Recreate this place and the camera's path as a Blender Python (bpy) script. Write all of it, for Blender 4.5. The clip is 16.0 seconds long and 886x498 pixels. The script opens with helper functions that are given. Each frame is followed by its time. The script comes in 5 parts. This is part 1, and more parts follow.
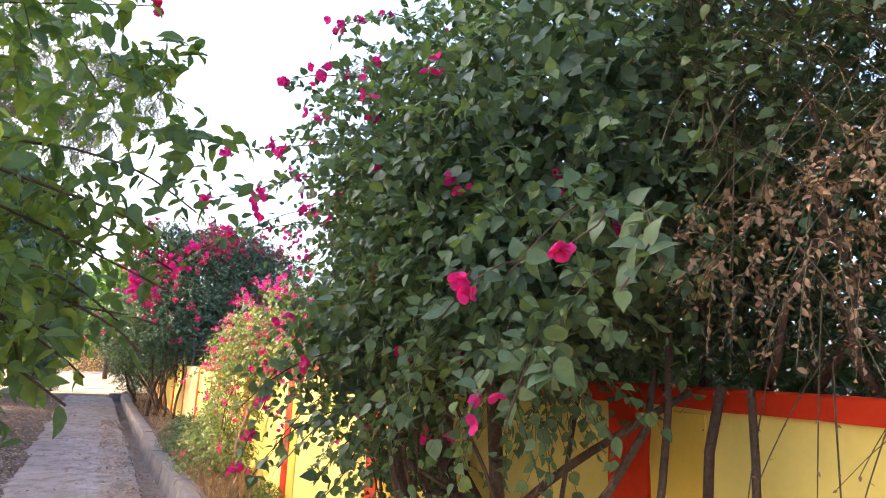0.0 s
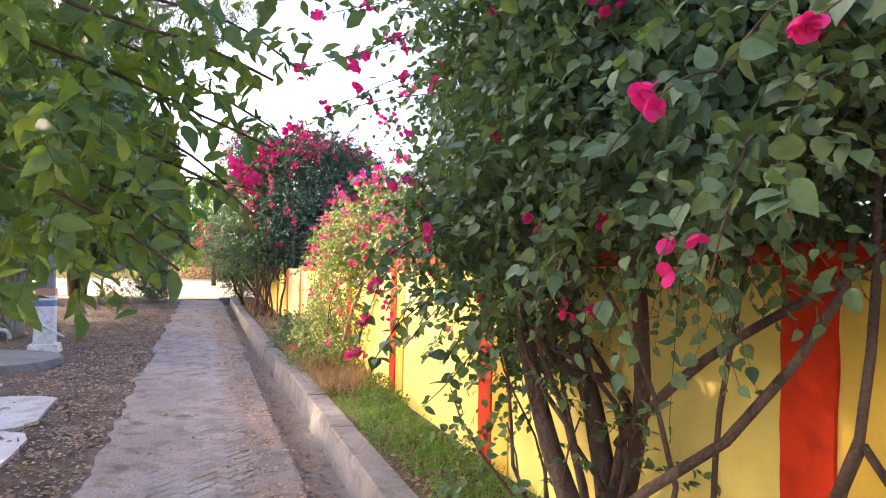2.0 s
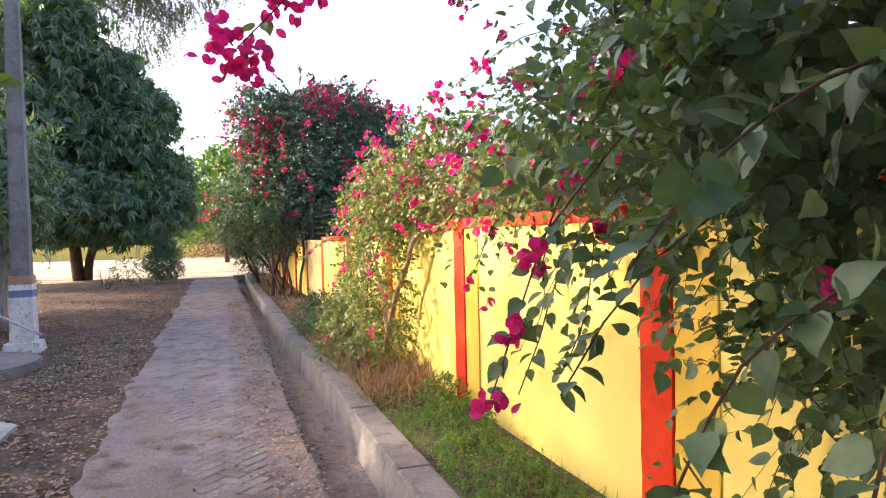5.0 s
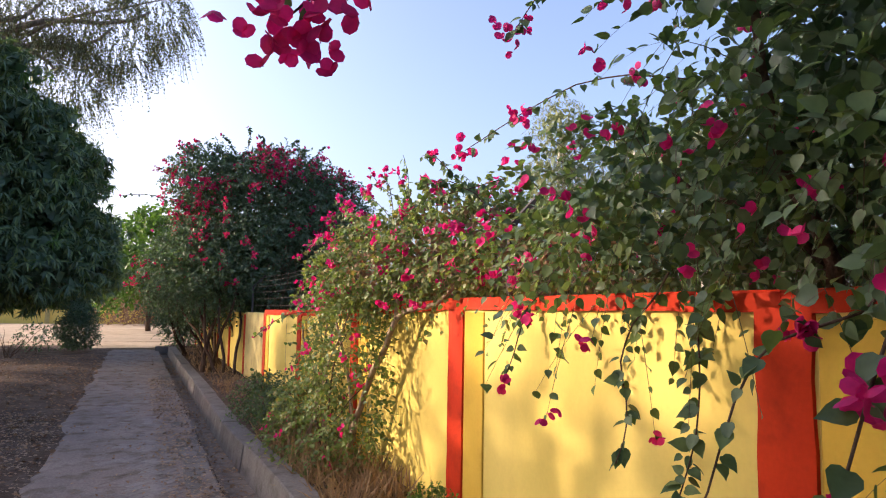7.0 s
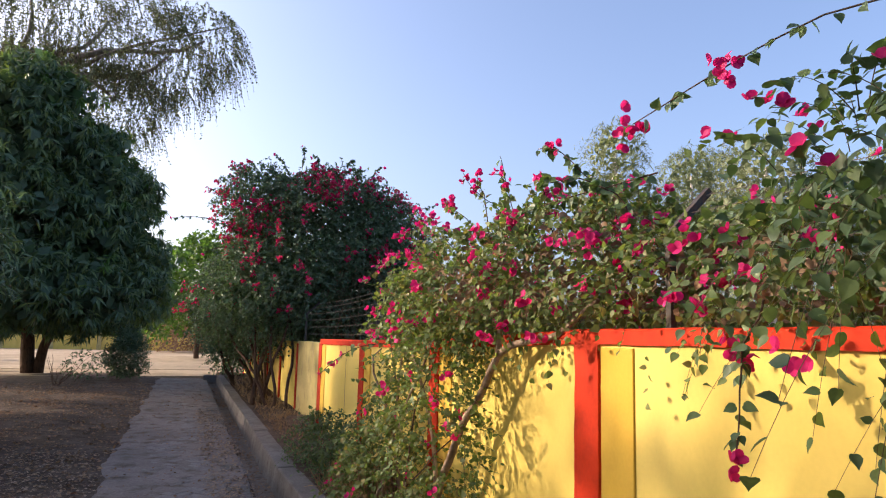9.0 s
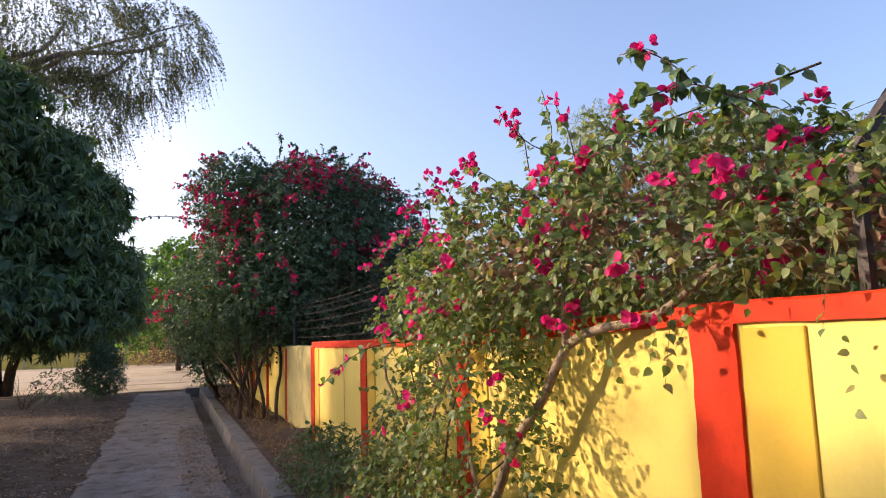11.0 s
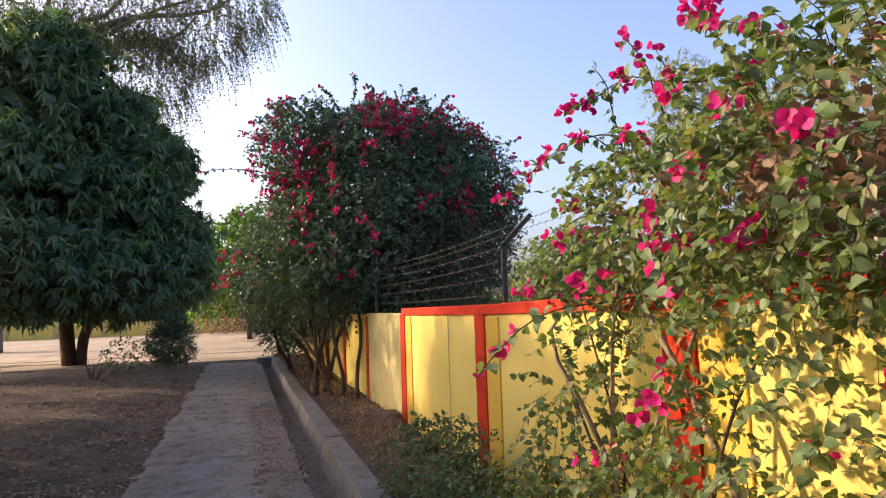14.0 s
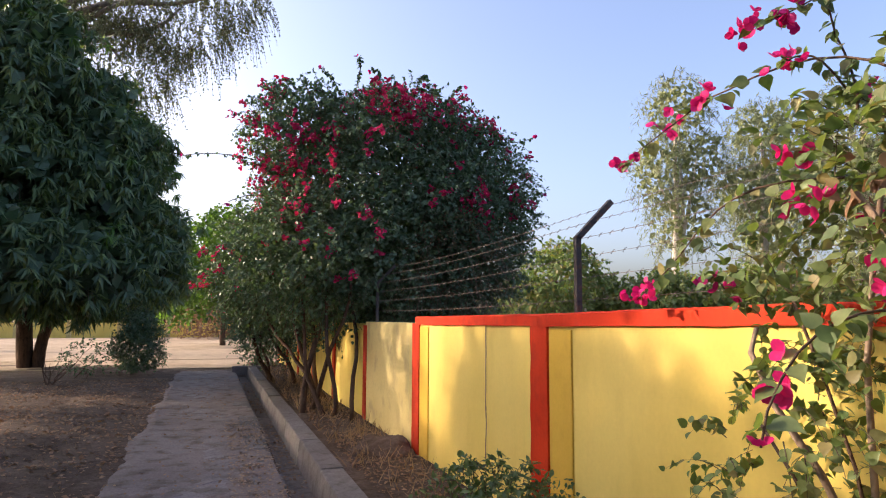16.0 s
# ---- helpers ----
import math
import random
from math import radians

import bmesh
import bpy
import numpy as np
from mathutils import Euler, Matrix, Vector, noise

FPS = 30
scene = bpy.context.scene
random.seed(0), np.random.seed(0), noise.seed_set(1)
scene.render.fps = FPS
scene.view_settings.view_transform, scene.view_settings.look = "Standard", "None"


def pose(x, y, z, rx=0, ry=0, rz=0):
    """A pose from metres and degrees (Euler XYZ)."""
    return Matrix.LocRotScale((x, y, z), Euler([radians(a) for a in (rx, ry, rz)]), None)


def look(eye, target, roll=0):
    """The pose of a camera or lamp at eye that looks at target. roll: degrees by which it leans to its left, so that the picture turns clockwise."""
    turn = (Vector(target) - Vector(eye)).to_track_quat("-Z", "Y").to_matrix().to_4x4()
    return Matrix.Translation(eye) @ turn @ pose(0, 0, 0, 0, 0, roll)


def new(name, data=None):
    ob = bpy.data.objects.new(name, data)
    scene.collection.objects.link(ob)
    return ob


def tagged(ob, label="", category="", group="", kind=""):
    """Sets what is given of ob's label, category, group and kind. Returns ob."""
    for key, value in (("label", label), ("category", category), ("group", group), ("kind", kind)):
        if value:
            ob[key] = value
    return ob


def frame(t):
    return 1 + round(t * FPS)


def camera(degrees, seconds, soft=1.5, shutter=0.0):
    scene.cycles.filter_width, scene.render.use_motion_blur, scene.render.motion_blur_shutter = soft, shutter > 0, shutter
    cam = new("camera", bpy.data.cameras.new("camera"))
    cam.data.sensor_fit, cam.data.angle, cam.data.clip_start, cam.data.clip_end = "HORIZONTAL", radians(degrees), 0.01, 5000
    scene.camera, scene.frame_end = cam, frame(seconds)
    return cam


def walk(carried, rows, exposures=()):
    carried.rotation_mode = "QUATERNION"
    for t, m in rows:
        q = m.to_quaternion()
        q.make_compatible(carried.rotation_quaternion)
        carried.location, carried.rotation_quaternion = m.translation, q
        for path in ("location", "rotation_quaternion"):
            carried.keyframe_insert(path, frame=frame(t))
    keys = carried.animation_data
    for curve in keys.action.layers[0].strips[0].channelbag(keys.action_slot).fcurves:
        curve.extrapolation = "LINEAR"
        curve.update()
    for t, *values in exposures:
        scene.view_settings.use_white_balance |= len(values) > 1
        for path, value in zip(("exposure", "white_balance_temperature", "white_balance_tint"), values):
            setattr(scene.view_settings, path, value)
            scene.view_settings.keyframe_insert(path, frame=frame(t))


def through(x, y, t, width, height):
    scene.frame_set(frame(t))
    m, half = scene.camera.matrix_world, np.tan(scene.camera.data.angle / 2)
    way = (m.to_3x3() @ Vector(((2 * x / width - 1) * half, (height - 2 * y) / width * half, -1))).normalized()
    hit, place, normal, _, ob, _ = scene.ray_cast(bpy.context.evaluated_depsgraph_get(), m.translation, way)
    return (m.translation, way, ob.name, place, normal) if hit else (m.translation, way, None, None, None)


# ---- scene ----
cam = camera(66.9, 16.0, soft=1.1)
METRES, EYE, TILT, LEAN, TURN = 9.4, 1.76, 0.0, 0.0, -26.5
ROWS = [
    (0.0, 0.0, 0.0, 0.0, -0.53, 10.07, -3.01),
    (0.5, -0.003, 0.0035, -0.0041, 0.98, 5.68, -1.42),
    (1.0, -0.01, 0.0101, -0.0085, 2.39, 4.04, -0.94),
    (1.5, -0.017, 0.02, -0.0113, 2.61, 1.73, 0.34),
    (2.0, -0.0207, 0.0408, -0.0144, 6.92, 1.43, -1.19),
    (2.5, -0.0228, 0.0739, -0.0148, 10.36, 2.01, -2.79),
    (3.0, -0.0386, 0.1064, -0.0182, 8.6, 2.25, -1.36),
    (3.5, -0.0544, 0.1441, -0.0188, 4.44, 0.65, 1.3),
    (4.0, -0.0698, 0.1902, -0.0226, 10.55, -1.94, 1.23),
    (6.5, -0.1591, 0.312, -0.0152, 1.68, 2.9, 0.57),
    (7.0, -0.1725, 0.3371, -0.0162, 2.07, 5.11, -0.97),
    (7.5, -0.1818, 0.3679, -0.0163, 2.1, 4.27, 0.61),
    (8.0, -0.2004, 0.3945, -0.0179, -0.49, 3.65, 0.92),
    (8.5, -0.2188, 0.4175, -0.0142, 2.1, 3.73, 0.7),
    (9.0, -0.2267, 0.446, -0.0144, 5.69, 7.47, -1.44),
    (11.5, -0.2864, 0.5993, -0.0169, 4.41, 7.07, 2.33),
    (12.0, -0.3019, 0.6297, -0.017, 7.53, 6.91, 0.2),
    (12.5, -0.314, 0.662, -0.0173, 9.34, 7.48, 1.9),
    (13.0, -0.3277, 0.69, -0.0203, 7.92, 6.14, 2.09),
    (13.5, -0.3426, 0.7186, -0.0194, 8.16, 4.86, 3.71),
    (14.0, -0.3562, 0.7527, -0.0202, 9.82, 4.74, 1.86),
    (14.5, -0.3823, 0.773, -0.0216, 9.28, 4.03, 4.1),
    (15.0, -0.3952, 0.8081, -0.0202, 10.74, 6.75, 4.04),
    (15.5, -0.4108, 0.8432, -0.0184, 11.48, 5.51, 1.93),
    (16.0, -0.4318, 0.8734, -0.0244, 7.6, 5.85, -0.28),
]
walk(cam, [(t, pose(0, 0, EYE, TILT, LEAN, TURN) @ pose(METRES * x, METRES * y, METRES * z, 90 + pitch, roll, yaw)) for t, x, y, z, yaw, pitch, roll in ROWS],
     exposures=[(0, 3.0, 6450, 21), (3.0, 3.15, 6450, 19), (4.0, 3.1, 6450, 18), (6.5, 1.78, 6400, 21), (8.0, 1.5, 6350, 18), (9.0, 1.38, 6350, 17), (12.0, 1.5, 6450, 18), (16.0, 1.58, 6550, 20)])

# ---- world, sun, exposure ----
SUN_FROM = Vector((-0.82, 0.48, 0.34)).normalized()
world = bpy.data.worlds.new("sky")
scene.world = world
world.use_nodes = True
wn = world.node_tree
sky = wn.nodes.new("ShaderNodeTexSky")
sky.sky_type = "NISHITA"
sky.sun_disc = False
sky.sun_elevation = math.asin(SUN_FROM.z)
sky.sun_rotation = math.atan2(SUN_FROM.x, SUN_FROM.y)
sky.air_density, sky.dust_density, sky.ozone_density = 0.8, 5.0, 1.8
wn.links.new(sky.outputs[0], wn.nodes["Background"].inputs[0])
wn.nodes["Background"].inputs[1].default_value = 0.15
sun = new("sun", bpy.data.lights.new("sun", "SUN"))
sun.data.energy, sun.data.angle, sun.data.color = 2.2, radians(0.9), (1.0, 0.80, 0.55)
sun.matrix_world = look(SUN_FROM * 50, (0, 0, 0))
rng = np.random.default_rng(7)


# ---- materials ----
def ramp_mix(nt, fac, a, b):
    m = nt.nodes.new("ShaderNodeMix")
    m.data_type = "RGBA"
    nt.links.new(fac, m.inputs[0])
    for sock, v in ((m.inputs[6], a), (m.inputs[7], b)):
        if isinstance(v, tuple):
            sock.default_value = (*v, 1)
        else:
            nt.links.new(v, sock)
    return m.outputs[2]


def noise_fac(nt, scale, lo=0.35, hi=0.65, detail=5, stretch=None):
    tc = nt.nodes.new("ShaderNodeNewGeometry")
    src = tc.outputs["Position"]
    if stretch:
        mp = nt.nodes.new("ShaderNodeMapping")
        mp.inputs["Scale"].default_value = stretch
        nt.links.new(src, mp.inputs[0])
        src = mp.outputs[0]
    n = nt.nodes.new("ShaderNodeTexNoise")
    n.inputs["Scale"].default_value = scale
    n.inputs["Detail"].default_value = detail
    nt.links.new(src, n.inputs[0])
    r = nt.nodes.new("ShaderNodeMapRange")
    r.inputs[1].default_value, r.inputs[2].default_value = lo, hi
    nt.links.new(n.outputs[0], r.inputs[0])
    return r.outputs[0]


def material(name):
    m = bpy.data.materials.new(name)
    m.use_nodes = True
    return m, m.node_tree, m.node_tree.nodes["Principled BSDF"]


def add_bump(nt, bsdf, fac, strength, dist):
    b = nt.nodes.new("ShaderNodeBump")
    b.inputs["Strength"].default_value, b.inputs["Distance"].default_value = strength, dist
    nt.links.new(fac, b.inputs["Height"])
    nt.links.new(b.outputs[0], bsdf.inputs["Normal"])


def rough_mat(name, a, b, dirt, s1=3, s2=30, rough=0.9, bump=0.5, dist=0.01, dirt_lo=0.5, dirt_hi=0.7, stretch=None, per_piece=0.0, grainy=0.23):
    """Two tones in large patches, a dirt tone in medium ones, and fine grain relief."""
    m, nt, bsdf = material(name)
    col = ramp_mix(nt, noise_fac(nt, s1, stretch=stretch), a, b)
    col = ramp_mix(nt, noise_fac(nt, s1 * 3.3, dirt_lo, dirt_hi, stretch=stretch), col, dirt)
    grain = noise_fac(nt, s2, 0.25, 0.75, 6)
    dark = ramp_mix(nt, grain, (1 - grainy,) * 3, (1 + grainy * 0.8,) * 3)
    mul = nt.nodes.new("ShaderNodeMix")
    mul.data_type, mul.blend_type = "RGBA", "MULTIPLY"
    mul.inputs[0].default_value = 1
    nt.links.new(col, mul.inputs[6])
    nt.links.new(dark, mul.inputs[7])
    out = mul.outputs[2]
    if per_piece:
        oi = nt.nodes.new("ShaderNodeObjectInfo")
        isl = nt.nodes.new("ShaderNodeNewGeometry")
        ad = nt.nodes.new("ShaderNodeMath")
        ad.operation = "ADD"
        nt.links.new(oi.outputs["Random"], ad.inputs[0])
        nt.links.new(isl.outputs["Random Per Island"], ad.inputs[1])
        fr = nt.nodes.new("ShaderNodeMath")
        fr.operation = "FRACT"
        nt.links.new(ad.outputs[0], fr.inputs[0])
        hs = nt.nodes.new("ShaderNodeHueSaturation")
        rg = nt.nodes.new("ShaderNodeMapRange")
        rg.inputs[3].default_value, rg.inputs[4].default_value = 1 - per_piece, 1 + per_piece
        nt.links.new(fr.outputs[0], rg.inputs[0])
        nt.links.new(rg.outputs[0], hs.inputs["Value"])
        nt.links.new(out, hs.inputs["Color"])
        out = hs.outputs[0]
    nt.links.new(out, bsdf.inputs["Base Color"])
    bsdf.inputs["Roughness"].default_value = rough
    bsdf.inputs["Specular IOR Level"].default_value = 0.2
    if bump:
        add_bump(nt, bsdf, grain, bump, dist)
    return m


def leaf_mat(name, tones, rough=0.5, through=0.35, glow=(1.1, 1.15, 0.5)):
    """Leaf tissue: tone by leaf, light passing through it."""
    m, nt, bsdf = material(name)
    isl = nt.nodes.new("ShaderNodeNewGeometry")
    oi = nt.nodes.new("ShaderNodeObjectInfo")
    ad = nt.nodes.new("ShaderNodeMath")
    ad.operation = "ADD"
    nt.links.new(isl.outputs["Random Per Island"], ad.inputs[0])
    nt.links.new(oi.outputs["Random"], ad.inputs[1])
    fr = nt.nodes.new("ShaderNodeMath")
    fr.operation = "FRACT"
    nt.links.new(ad.outputs[0], fr.inputs[0])
    cr = nt.nodes.new("ShaderNodeValToRGB")
    el = cr.color_ramp.elements
    el[0].position, el[0].color = 0, (*tones[0], 1)
    el[1].position, el[1].color = 1, (*tones[-1], 1)
    for i, c in enumerate(tones[1:-1]):
        e = el.new((i + 1) / (len(tones) - 1))
        e.color = (*c, 1)
    nt.links.new(fr.outputs[0], cr.inputs[0])
    blot = ramp_mix(nt, noise_fac(nt, 40, 0.3, 0.7, 3), (0.82, 0.82, 0.82), (1.12, 1.12, 1.12))
    mul = nt.nodes.new("ShaderNodeMix")
    mul.data_type, mul.blend_type = "RGBA", "MULTIPLY"
    mul.inputs[0].default_value = 1
    nt.links.new(cr.outputs[0], mul.inputs[6])
    nt.links.new(blot, mul.inputs[7])
    nt.links.new(mul.outputs[2], bsdf.inputs["Base Color"])
    bsdf.inputs["Roughness"].default_value = rough
    bsdf.inputs["Specular IOR Level"].default_value = 0.4
    tr = nt.nodes.new("ShaderNodeBsdfTranslucent")
    tm = nt.nodes.new("ShaderNodeMix")
    tm.data_type, tm.blend_type = "RGBA", "MULTIPLY"
    tm.inputs[0].default_value = 1
    nt.links.new(mul.outputs[2], tm.inputs[6])
    tm.inputs[7].default_value = (*glow, 1)
    nt.links.new(tm.outputs[2], tr.inputs[0])
    mx = nt.nodes.new("ShaderNodeMixShader")
    mx.inputs[0].default_value = through
    nt.links.new(bsdf.outputs[0], mx.inputs[1])
    nt.links.new(tr.outputs[0], mx.inputs[2])
    nt.links.new(mx.outputs[0], nt.nodes["Material Output"].inputs[0])
    return m


M_LEAF = leaf_mat("bougainvillea_leaf", [(0.07, 0.125, 0.058), (0.095, 0.16, 0.075), (0.14, 0.205, 0.11), (0.155, 0.23, 0.08), (0.08, 0.135, 0.062)], 0.45)
M_LEAF_FAR = leaf_mat("bougainvillea_leaf_dark", [(0.06, 0.11, 0.066), (0.085, 0.15, 0.085), (0.13, 0.20, 0.12), (0.08, 0.14, 0.085)], 0.42, 0.35)
# yellowing leaf tones, lightened so that the wall shrub looks sunlit
M_LEAF_DRY_LIT = leaf_mat("shrub_leaf_sunlit", [(0.11, 0.18, 0.06), (0.155, 0.23, 0.075), (0.20, 0.25, 0.09), (0.13, 0.19, 0.08), (0.32, 0.27, 0.11)], 0.5, 0.42)
M_LEAF_HIB = leaf_mat("overhang_leaf", [(0.08, 0.15, 0.065), (0.11, 0.19, 0.07), (0.16, 0.24, 0.06), (0.21, 0.28, 0.06), (0.09, 0.16, 0.075)], 0.4, 0.5)
M_LEAF_MANGO = leaf_mat("mango_leaf", [(0.07, 0.125, 0.07), (0.10, 0.17, 0.09), (0.15, 0.22, 0.10), (0.20, 0.27, 0.09), (0.10, 0.16, 0.08)], 0.42, 0.3)
M_LEAF_PALE = leaf_mat("pale_tree_leaf", [(0.16, 0.20, 0.11), (0.20, 0.24, 0.12), (0.24, 0.27, 0.15)], 0.6, 0.35, (1.1, 1.1, 0.8))
M_LEAF_FEATHER = leaf_mat("feathery_leaf", [(0.15, 0.18, 0.10), (0.20, 0.23, 0.125), (0.17, 0.19, 0.10)], 0.6, 0.3, (1.1, 1.1, 0.8))
M_LEAF_BRIGHT = leaf_mat("fresh_green_leaf", [(0.07, 0.15, 0.03), (0.10, 0.20, 0.04), (0.13, 0.24, 0.05)], 0.5, 0.4)
M_LEAF_DEAD = leaf_mat("dead_leaf", [(0.20, 0.12, 0.07), (0.30, 0.19, 0.11), (0.25, 0.16, 0.10), (0.38, 0.27, 0.17)], 0.8, 0.25, (1.1, 0.9, 0.7))
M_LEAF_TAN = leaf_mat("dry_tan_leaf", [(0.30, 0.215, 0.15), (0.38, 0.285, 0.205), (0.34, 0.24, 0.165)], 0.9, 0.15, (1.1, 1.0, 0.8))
M_BRACT = leaf_mat("magenta_bract", [(0.62, 0.012, 0.17), (0.72, 0.02, 0.20), (0.80, 0.03, 0.22), (0.66, 0.02, 0.24)], 0.6, 0.4, (1.1, 0.9, 0.9))
M_BRACT_RED = leaf_mat("crimson_bract", [(0.50, 0.018, 0.085), (0.60, 0.028, 0.11), (0.68, 0.04, 0.16)], 0.6, 0.35, (1.1, 0.9, 0.9))
M_BARK = rough_mat("brown_bark", (0.085, 0.052, 0.036), (0.145, 0.095, 0.066), (0.055, 0.036, 0.026), 6, 60, 0.9, 0.8, 0.01, stretch=(1, 1, 0.25))
M_BARK_GREY = rough_mat("grey_bark", (0.20, 0.17, 0.14), (0.30, 0.26, 0.22), (0.10, 0.08, 0.06), 4, 40, 0.9, 0.8, 0.02, stretch=(1, 1, 0.25))
M_BARK_TAN = rough_mat("tan_bark", (0.24, 0.17, 0.12), (0.33, 0.25, 0.18), (0.15, 0.10, 0.07), 6, 60, 0.9, 0.6, 0.006, stretch=(1, 1, 0.25))
M_BARK_WHITE = rough_mat("pale_bark", (0.55, 0.48, 0.40), (0.68, 0.62, 0.54), (0.35, 0.28, 0.22), 1, 10, 0.8, 0.3, 0.02)
M_GREENSTEM = rough_mat("green_twig", (0.09, 0.085, 0.045), (0.13, 0.10, 0.06), (0.07, 0.05, 0.03), 8, 60, 0.8, 0.3, 0.003)
M_WALL = rough_mat("yellow_wall_paint", (0.70, 0.53, 0.125), (0.75, 0.585, 0.165), (0.60, 0.45, 0.11), 0.9, 45, 0.8, 0.06, 0.002, 0.5, 0.85, (1, 1, 0.35), grainy=0.035)
M_PILASTER = rough_mat("deep_yellow_face", (0.62, 0.39, 0.05), (0.68, 0.44, 0.07), (0.54, 0.33, 0.05), 1.5, 45, 0.8, 0.06, 0.002, 0.55, 0.85, grainy=0.04)
M_RED = rough_mat("orange_red_paint", (0.52, 0.028, 0.004), (0.60, 0.04, 0.006), (0.38, 0.022, 0.005), 2.5, 50, 0.7, 0.12, 0.002, 0.5, 0.8, grainy=0.07)
M_DULLWALL = rough_mat("dull_yellow_wall", (0.52, 0.42, 0.17), (0.60, 0.50, 0.22), (0.40, 0.32, 0.15), 1.2, 30, 0.9, 0.2, 0.004, grainy=0.08)
M_CONC = rough_mat("weathered_concrete", (0.17, 0.155, 0.145), (0.225, 0.21, 0.195), (0.14, 0.125, 0.11), 2.0, 40, 0.95, 0.6, 0.006, per_piece=0.10)
M_SLAB = rough_mat("pale_worn_concrete", (0.38, 0.365, 0.345), (0.46, 0.44, 0.42), (0.30, 0.27, 0.24), 1.4, 40, 0.95, 0.5, 0.005, per_piece=0.06)
M_PAVER = rough_mat("dusty_paver", (0.23, 0.205, 0.19), (0.285, 0.258, 0.24), (0.20, 0.165, 0.142), 0.9, 35, 0.95, 0.6, 0.005, 0.48, 0.62, per_piece=0.10)
M_DUST = rough_mat("path_dust", (0.225, 0.19, 0.17), (0.28, 0.24, 0.215), (0.14, 0.105, 0.08), 1.2, 40, 1.0, 0.8, 0.012)
M_SOIL = rough_mat("planting_soil", (0.095, 0.067, 0.048), (0.155, 0.114, 0.086), (0.075, 0.052, 0.036), 2, 25, 1.0, 0.9, 0.03)
M_DRAIN = rough_mat("drain_sludge", (0.19, 0.15, 0.12), (0.25, 0.20, 0.16), (0.13, 0.10, 0.08), 2, 25, 0.9, 0.8, 0.02)
M_FIELD = rough_mat("pale_dust_field", (0.33, 0.255, 0.175), (0.39, 0.305, 0.215), (0.25, 0.19, 0.125), 0.15, 3, 1.0, 0.5, 0.02)
M_IRON = rough_mat("dark_angle_iron", (0.05, 0.045, 0.045), (0.08, 0.07, 0.065), (0.12, 0.07, 0.045), 8, 70, 0.6, 0.4, 0.003)
M_WIRE = rough_mat("barbed_wire_steel", (0.10, 0.09, 0.085), (0.14, 0.12, 0.11), (0.16, 0.09, 0.06), 10, 80, 0.5, 0.0)
M_STRAW = leaf_mat("dry_grass", [(0.30, 0.20, 0.11), (0.38, 0.27, 0.15), (0.25, 0.15, 0.08)], 0.8, 0.25, (1.1, 1.0, 0.8))
M_GRASS = leaf_mat("green_grass", [(0.09, 0.19, 0.035), (0.13, 0.25, 0.05), (0.20, 0.28, 0.07)], 0.7, 0.4)
M_LIME = rough_mat("white_limewash", (0.62, 0.58, 0.53), (0.72, 0.68, 0.62), (0.45, 0.38, 0.32), 4, 40, 0.9, 0.5, 0.005)
M_BLUE = rough_mat("blue_paint_band", (0.12, 0.18, 0.30), (0.16, 0.22, 0.34), (0.22, 0.20, 0.18), 8, 50, 0.7, 0.3, 0.003)
M_OCHRE = rough_mat("ochre_paint_band", (0.42, 0.20, 0.12), (0.48, 0.25, 0.15), (0.32, 0.20, 0.15), 8, 50, 0.7, 0.3, 0.003)
M_PUMP = rough_mat("grey_pump_iron", (0.45, 0.45, 0.43), (0.55, 0.54, 0.51), (0.28, 0.18, 0.12), 6, 50, 0.5, 0.3, 0.003)


# ---- mesh helpers ----
def mesh_from(name, verts, faces):
    me = bpy.data.meshes.new(name)
    me.from_pydata([tuple(v) for v in verts], [], faces)
    me.update()
    return me


def part(name, me, mat, parent=None, label="", smooth=False):
    if isinstance(me, bmesh.types.BMesh):
        b, me = me, bpy.data.meshes.new(name)
        b.to_mesh(me)
        b.free()
    if mat and not me.materials:
        me.materials.append(mat)
    if smooth:
        me.polygons.foreach_set("use_smooth", [True] * len(me.polygons))
    ob = new(name, me)
    if parent:
        ob.parent = parent
    if label:
        tagged(ob, label)
    return ob


def empty_at(name, p, label, category, group="", kind=""):
    ob = new(name)
    ob.location = p
    return tagged(ob, label, category, group, kind)


def keep_world(ob):
    """Meshes are written in world metres; the thing's base is taken off again."""
    ob.matrix_parent_inverse = Matrix.Translation(ob.parent.location).inverted()
    return ob


def box(b, x0, x1, y0, y1, z0, z1, bevel=0.0):
    r = bmesh.ops.create_cube(b, size=1, matrix=Matrix.LocRotScale(((x0 + x1) / 2, (y0 + y1) / 2, (z0 + z1) / 2), None, (x1 - x0, y1 - y0, z1 - z0)))
    if bevel:
        es = list({e for v in r["verts"] for e in v.link_edges})
        bmesh.ops.bevel(b, geom=es, offset=bevel, segments=1, affect="EDGES")


